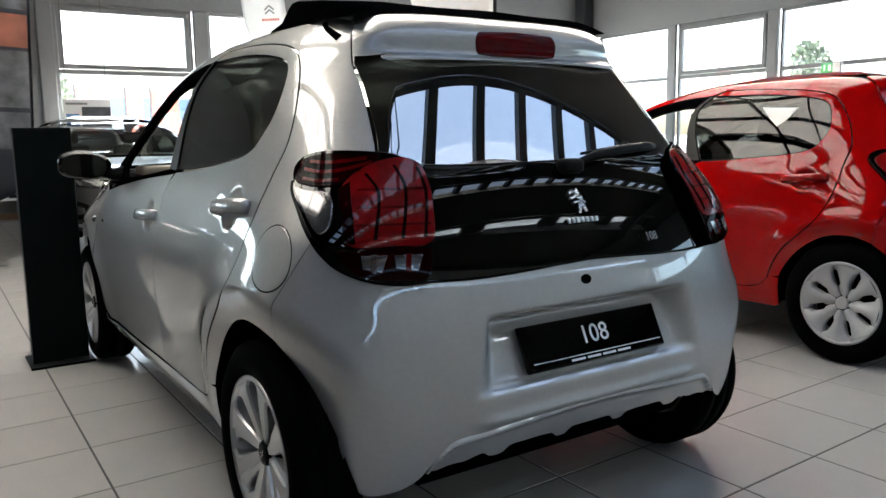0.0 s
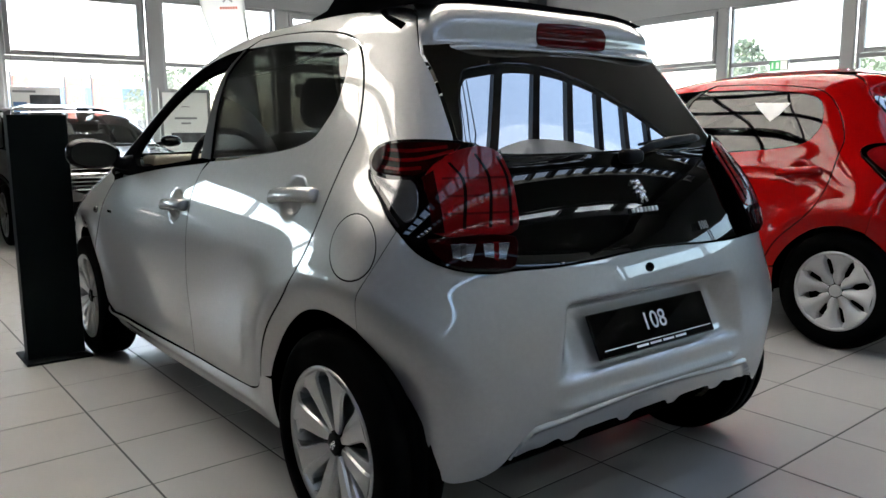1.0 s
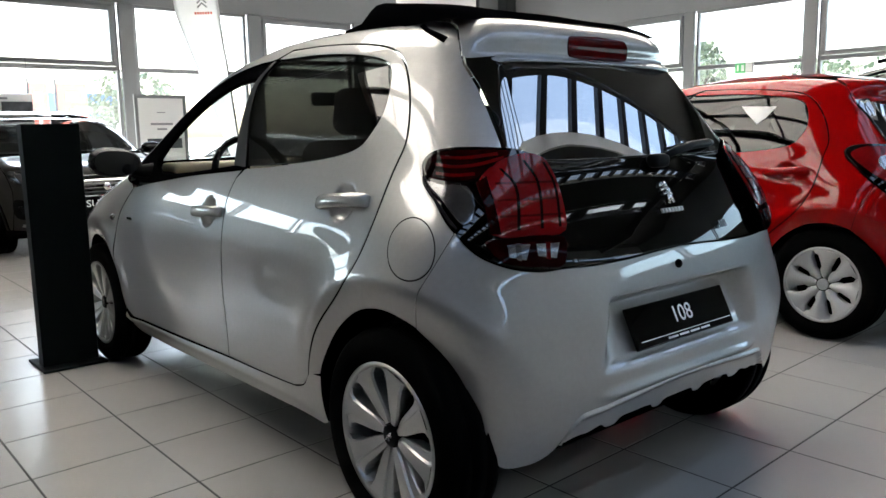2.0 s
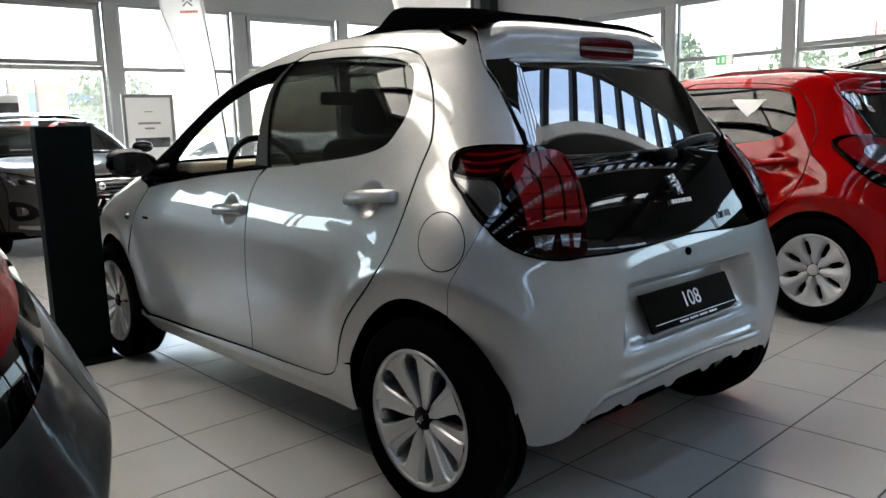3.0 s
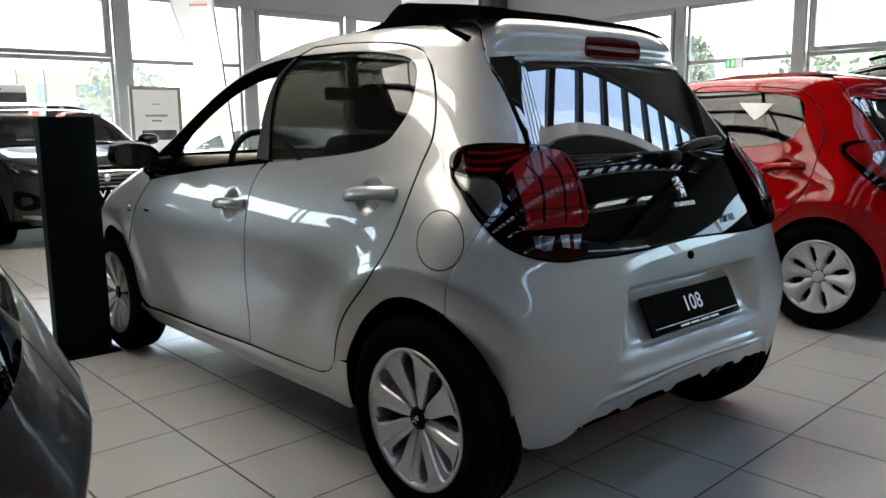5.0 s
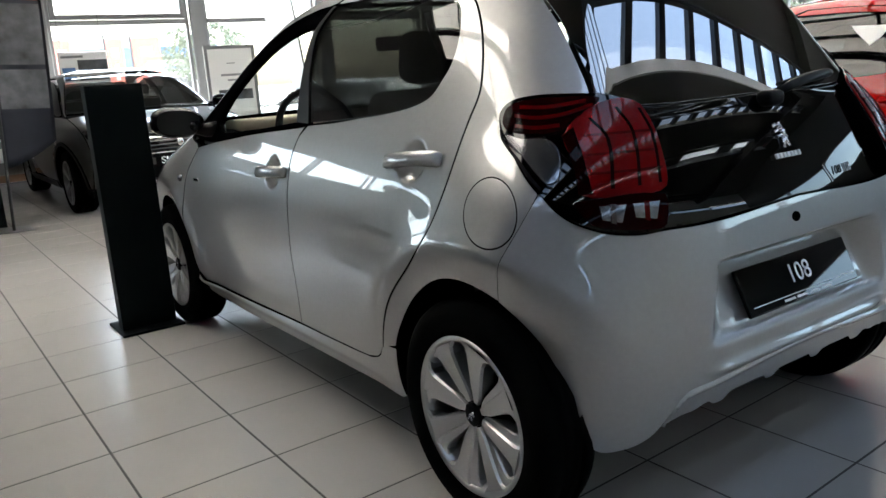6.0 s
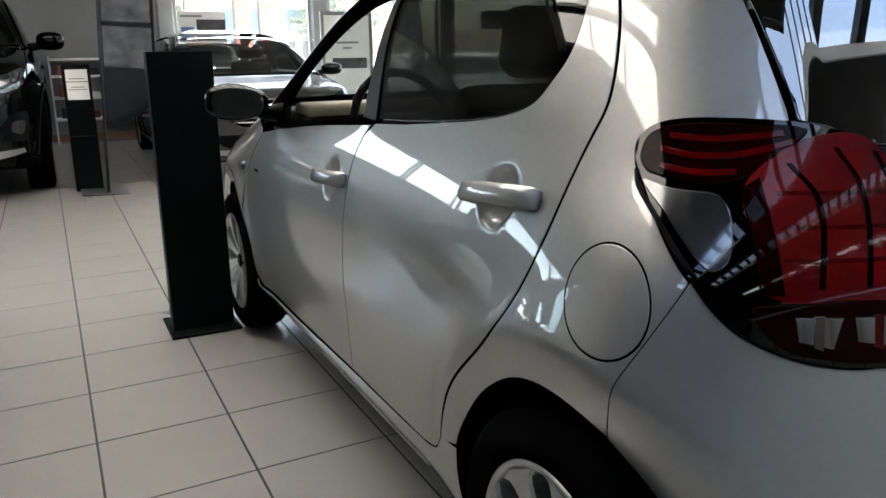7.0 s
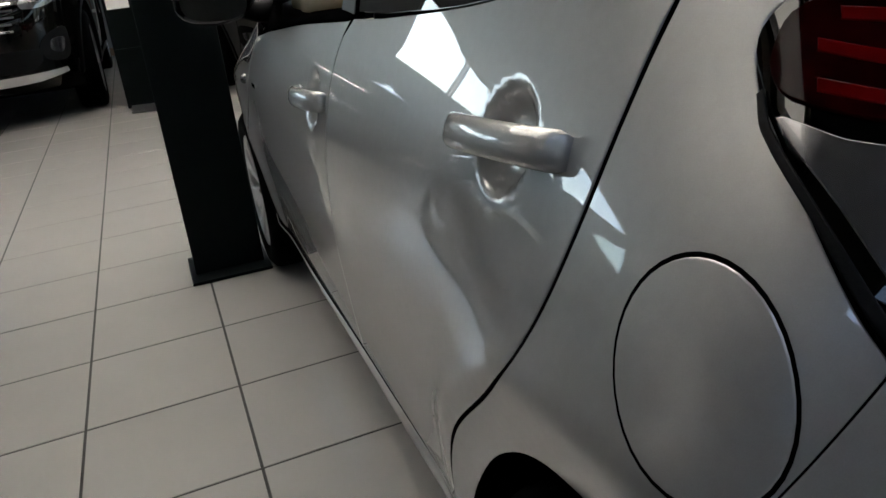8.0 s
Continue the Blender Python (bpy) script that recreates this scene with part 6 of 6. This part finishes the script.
# ---------------------------------------------------------------- outside the windows
def banner(name, label, x, y, z0, z1, w, mat):
    t = thing(name, label, "banner", pose(x, y, -0.30))
    part("pole", tube([(-w / 2, 0, 0), (-w / 2, 0, z1 + 0.4)], 0.03, 8), M_STEEL, t)
    b = part("banner_cloth", box(-w / 2 + 0.032, -0.02, z0 + 0.3, w / 2, 0.02, z1 + 0.3, 0.006, 1), mat, t)
    part("mark", box(-w * 0.18, -0.027, z0 + 0.3 + (z1 - z0) * 0.62, w * 0.22, -0.021, z0 + 0.3 + (z1 - z0) * 0.80), M_PAPER, b, "plain white mark")
    part("mark", box(-w * 0.06, -0.027, z0 + 0.3 + (z1 - z0) * 0.12, w * 0.12, -0.021, z0 + 0.3 + (z1 - z0) * 0.45), M_PAPER, b, "plain white mark")
    return t


for x, y, z0, z1, w in ((4.25, 20.5, 1.3, 2.5, 0.75), (3.45, 20.5, 1.3, 2.5, 0.45), (2.2, 20.5, 1.3, 2.5, 0.42)):
    banner("red_banner", "red advertising banner outdoors with white marks", x, y, z0, z1, w, M_BANNER_RED)
for x, y, z0, z1, w in ((24, 7.5, 1.2, 3.7, 0.6), (24, 17.3, 0.6, 3.5, 0.7)):
    banner("red_banner", "red advertising banner outdoors with white marks", x, y, z0, z1, w, M_BANNER_RED)


def tree(x, y, h, r, seed):
    rnd = random.Random(seed)
    t = thing("tree", "leafy green tree beyond the car park", "tree", pose(x, y, -0.3), "trees outside")
    limbs = bmesh.new()
    tube([(0, 0, 0), (0.1, 0, h * 0.3), (0, 0.1, h * 0.6), (0.1, 0, h * 0.85)], [0.22, 0.16, 0.10, 0.04], 8, limbs)
    for k in range(7):
        a = rnd.uniform(0, 6.28)
        z = h * rnd.uniform(0.35, 0.7)
        tube([(0, 0, z), (r * 0.4 * math.cos(a), r * 0.4 * math.sin(a), z + 0.1 * h), (r * 0.8 * math.cos(a), r * 0.8 * math.sin(a), z + 0.2 * h)], [0.07, 0.05, 0.02], 6, limbs)
    part("trunk", limbs, M_BARK, t, "", True)
    verts, faces = [], []
    for k in range(2600):
        while True:
            u = Vector((rnd.uniform(-1, 1), rnd.uniform(-1, 1), rnd.uniform(-1, 1)))
            if 0.25 < u.length < 1.0:
                break
        c = Vector((u.x * r, u.y * r, h * 0.68 + u.z * h * 0.34))
        if noise.noise(c * 0.9) < -0.12:
            continue
        s = rnd.uniform(0.10, 0.22)
        n = Vector((rnd.uniform(-1, 1), rnd.uniform(-1, 1), rnd.uniform(-1, 1))).normalized()
        a = n.orthogonal().normalized() * s
        b = n.cross(a)
        i = len(verts)
        verts += [c - a, c + b * 0.6, c + a, c - b * 0.6]
        faces.append((i, i + 1, i + 2, i + 3))
    me = bpy.data.meshes.new("crown")
    me.from_pydata([tuple(v) for v in verts], [], faces)
    me.materials.append(M_FOLIAGE)
    part("crown", me, None, t)


for x, y, h, r, s in ((3.5, 38, 4.9, 1.2, 1), (2.0, 36, 5.2, 2.2, 2), (33, 19.5, 5.4, 1.1, 3), (40, 12.5, 5.2, 2.6, 4), (40, 17, 5.0, 2.4, 5), (41, 8.5, 4.6, 2.4, 6), (14, 44, 5.0, 2.6, 7)):
    tree(x, y, h, r, s)


def far_building():
    t = thing("far_building", "low blue and white commercial building across the road", "building", pose(10.5, 46, -0.3))
    wall = part("wall", box(-4.0, 0, 0, 5.0, 8, 3.4), M_WALL, t)
    part("cladding", box(-4.05, -0.06, 2.6, 5.05, 8.06, 3.9), M_BLUE, t, "blue fascia")
    for k in range(6):
        part("window", box(-3.4 + 1.4 * k, -0.05, 0.7, -2.4 + 1.4 * k, -0.005, 2.1), M_STEEL, wall)
    return t


far_building()
for x, y, a, mat, lab in ((7.6, 15.2, 80, M_WHITEPAINT, "white crossover parked outside"), (3.4, 16.6, 100, M_WHITEPAINT, "white crossover parked outside"), (13.5, 17.5, 70, M_DARKGREY, "dark crossover parked outside"),
                         (16.5, 7.5, 10, M_WHITEPAINT, "white crossover parked outside"), (16.8, 2.5, 0, M_DARKGREY, "dark crossover parked outside")):
    src = bpy.data.objects["grey_suv"]
    ob = copy_thing(src, pose(x, y, -0.30, 0, 0, a))
    ob.name = "parked_car"
    tagged(ob, lab, "car", "cars parked outside")
    for o in ob.children_recursive:
        if o.data and o.data.materials and o.data.materials[0] == M_GREY:
            o.data = o.data.copy()
            o.data.materials[0] = mat

# ---------------------------------------------------------------- floor tiles
PITCH_X, PITCH, JOINT, SKEW = 0.3973, 0.4004, 0.007, 0.035
TILE_X, TILE_Y = -1.0176, 0.6967


def tile_points(wx, wy):
    b = 0.0009
    pts = []
    for in_by, z in ((0, -0.012), (0, -b), (b, 0.0)):
        for sx, sy in ((-1, -1), (1, -1), (1, 1), (-1, 1)):
            x, y = sx * (wx / 2 - in_by), sy * (wy / 2 - in_by)
            pts.append((x, y + SKEW * x, z))
    fcs = [(8, 9, 10, 11)] + [(a + k, a + (k + 1) % 4, a + 4 + (k + 1) % 4, a + 4 + k) for a in (0, 4) for k in range(4)]
    return pts, fcs


def lay_tiles():
    pts, fcs = tile_points(PITCH_X - JOINT, PITCH - JOINT)
    one = bpy.data.meshes.new("tile")
    one.from_pydata(pts, [], fcs)
    one.materials.append(M_TILE)
    floor = bpy.data.objects["floor"]
    near, rest, faces = [], [], []
    i0, i1 = math.ceil((WEST - TILE_X) / PITCH_X), math.floor((EAST - TILE_X) / PITCH_X) - 1
    j0, j1 = math.ceil((SOUTH - TILE_Y) / PITCH) + 1, math.floor((NORTH - TILE_Y) / PITCH) - 1
    for i in range(i0, i1 + 1):
        for j in range(j0, j1 + 1):
            x = TILE_X + PITCH_X * (i + 0.5)
            y = TILE_Y + PITCH * (j + 0.5) + SKEW * (x - TILE_X)
            if y > NORTH - 0.2 or y < SOUTH + 0.2:
                continue
            if -2.4 < x < 2.9 and -1.7 < y < 2.3 or -2.0 < x < -0.2 and 2.2 < y < 5.4:
                near.append((x, y))
            else:
                rest.append((x, y))
    for x, y in near[:330]:
        t = part("tile", one, None, floor)
        t.matrix_basis = pose(x, y, random.uniform(-0.0003, 0.0), random.uniform(-0.03, 0.03), random.uniform(-0.03, 0.03))
    verts = []
    for x, y in rest + near[330:]:
        k = len(verts)
        verts += [(x + a, y + b, c) for a, b, c in pts]
        faces += [tuple(k + q for q in f) for f in fcs]
    me = bpy.data.meshes.new("floor_tiles")
    me.from_pydata(verts, [], faces)
    me.materials.append(M_TILE_FAR)
    tagged(part("floor_tiles", me, None, floor), kind="stuff")


lay_tiles()
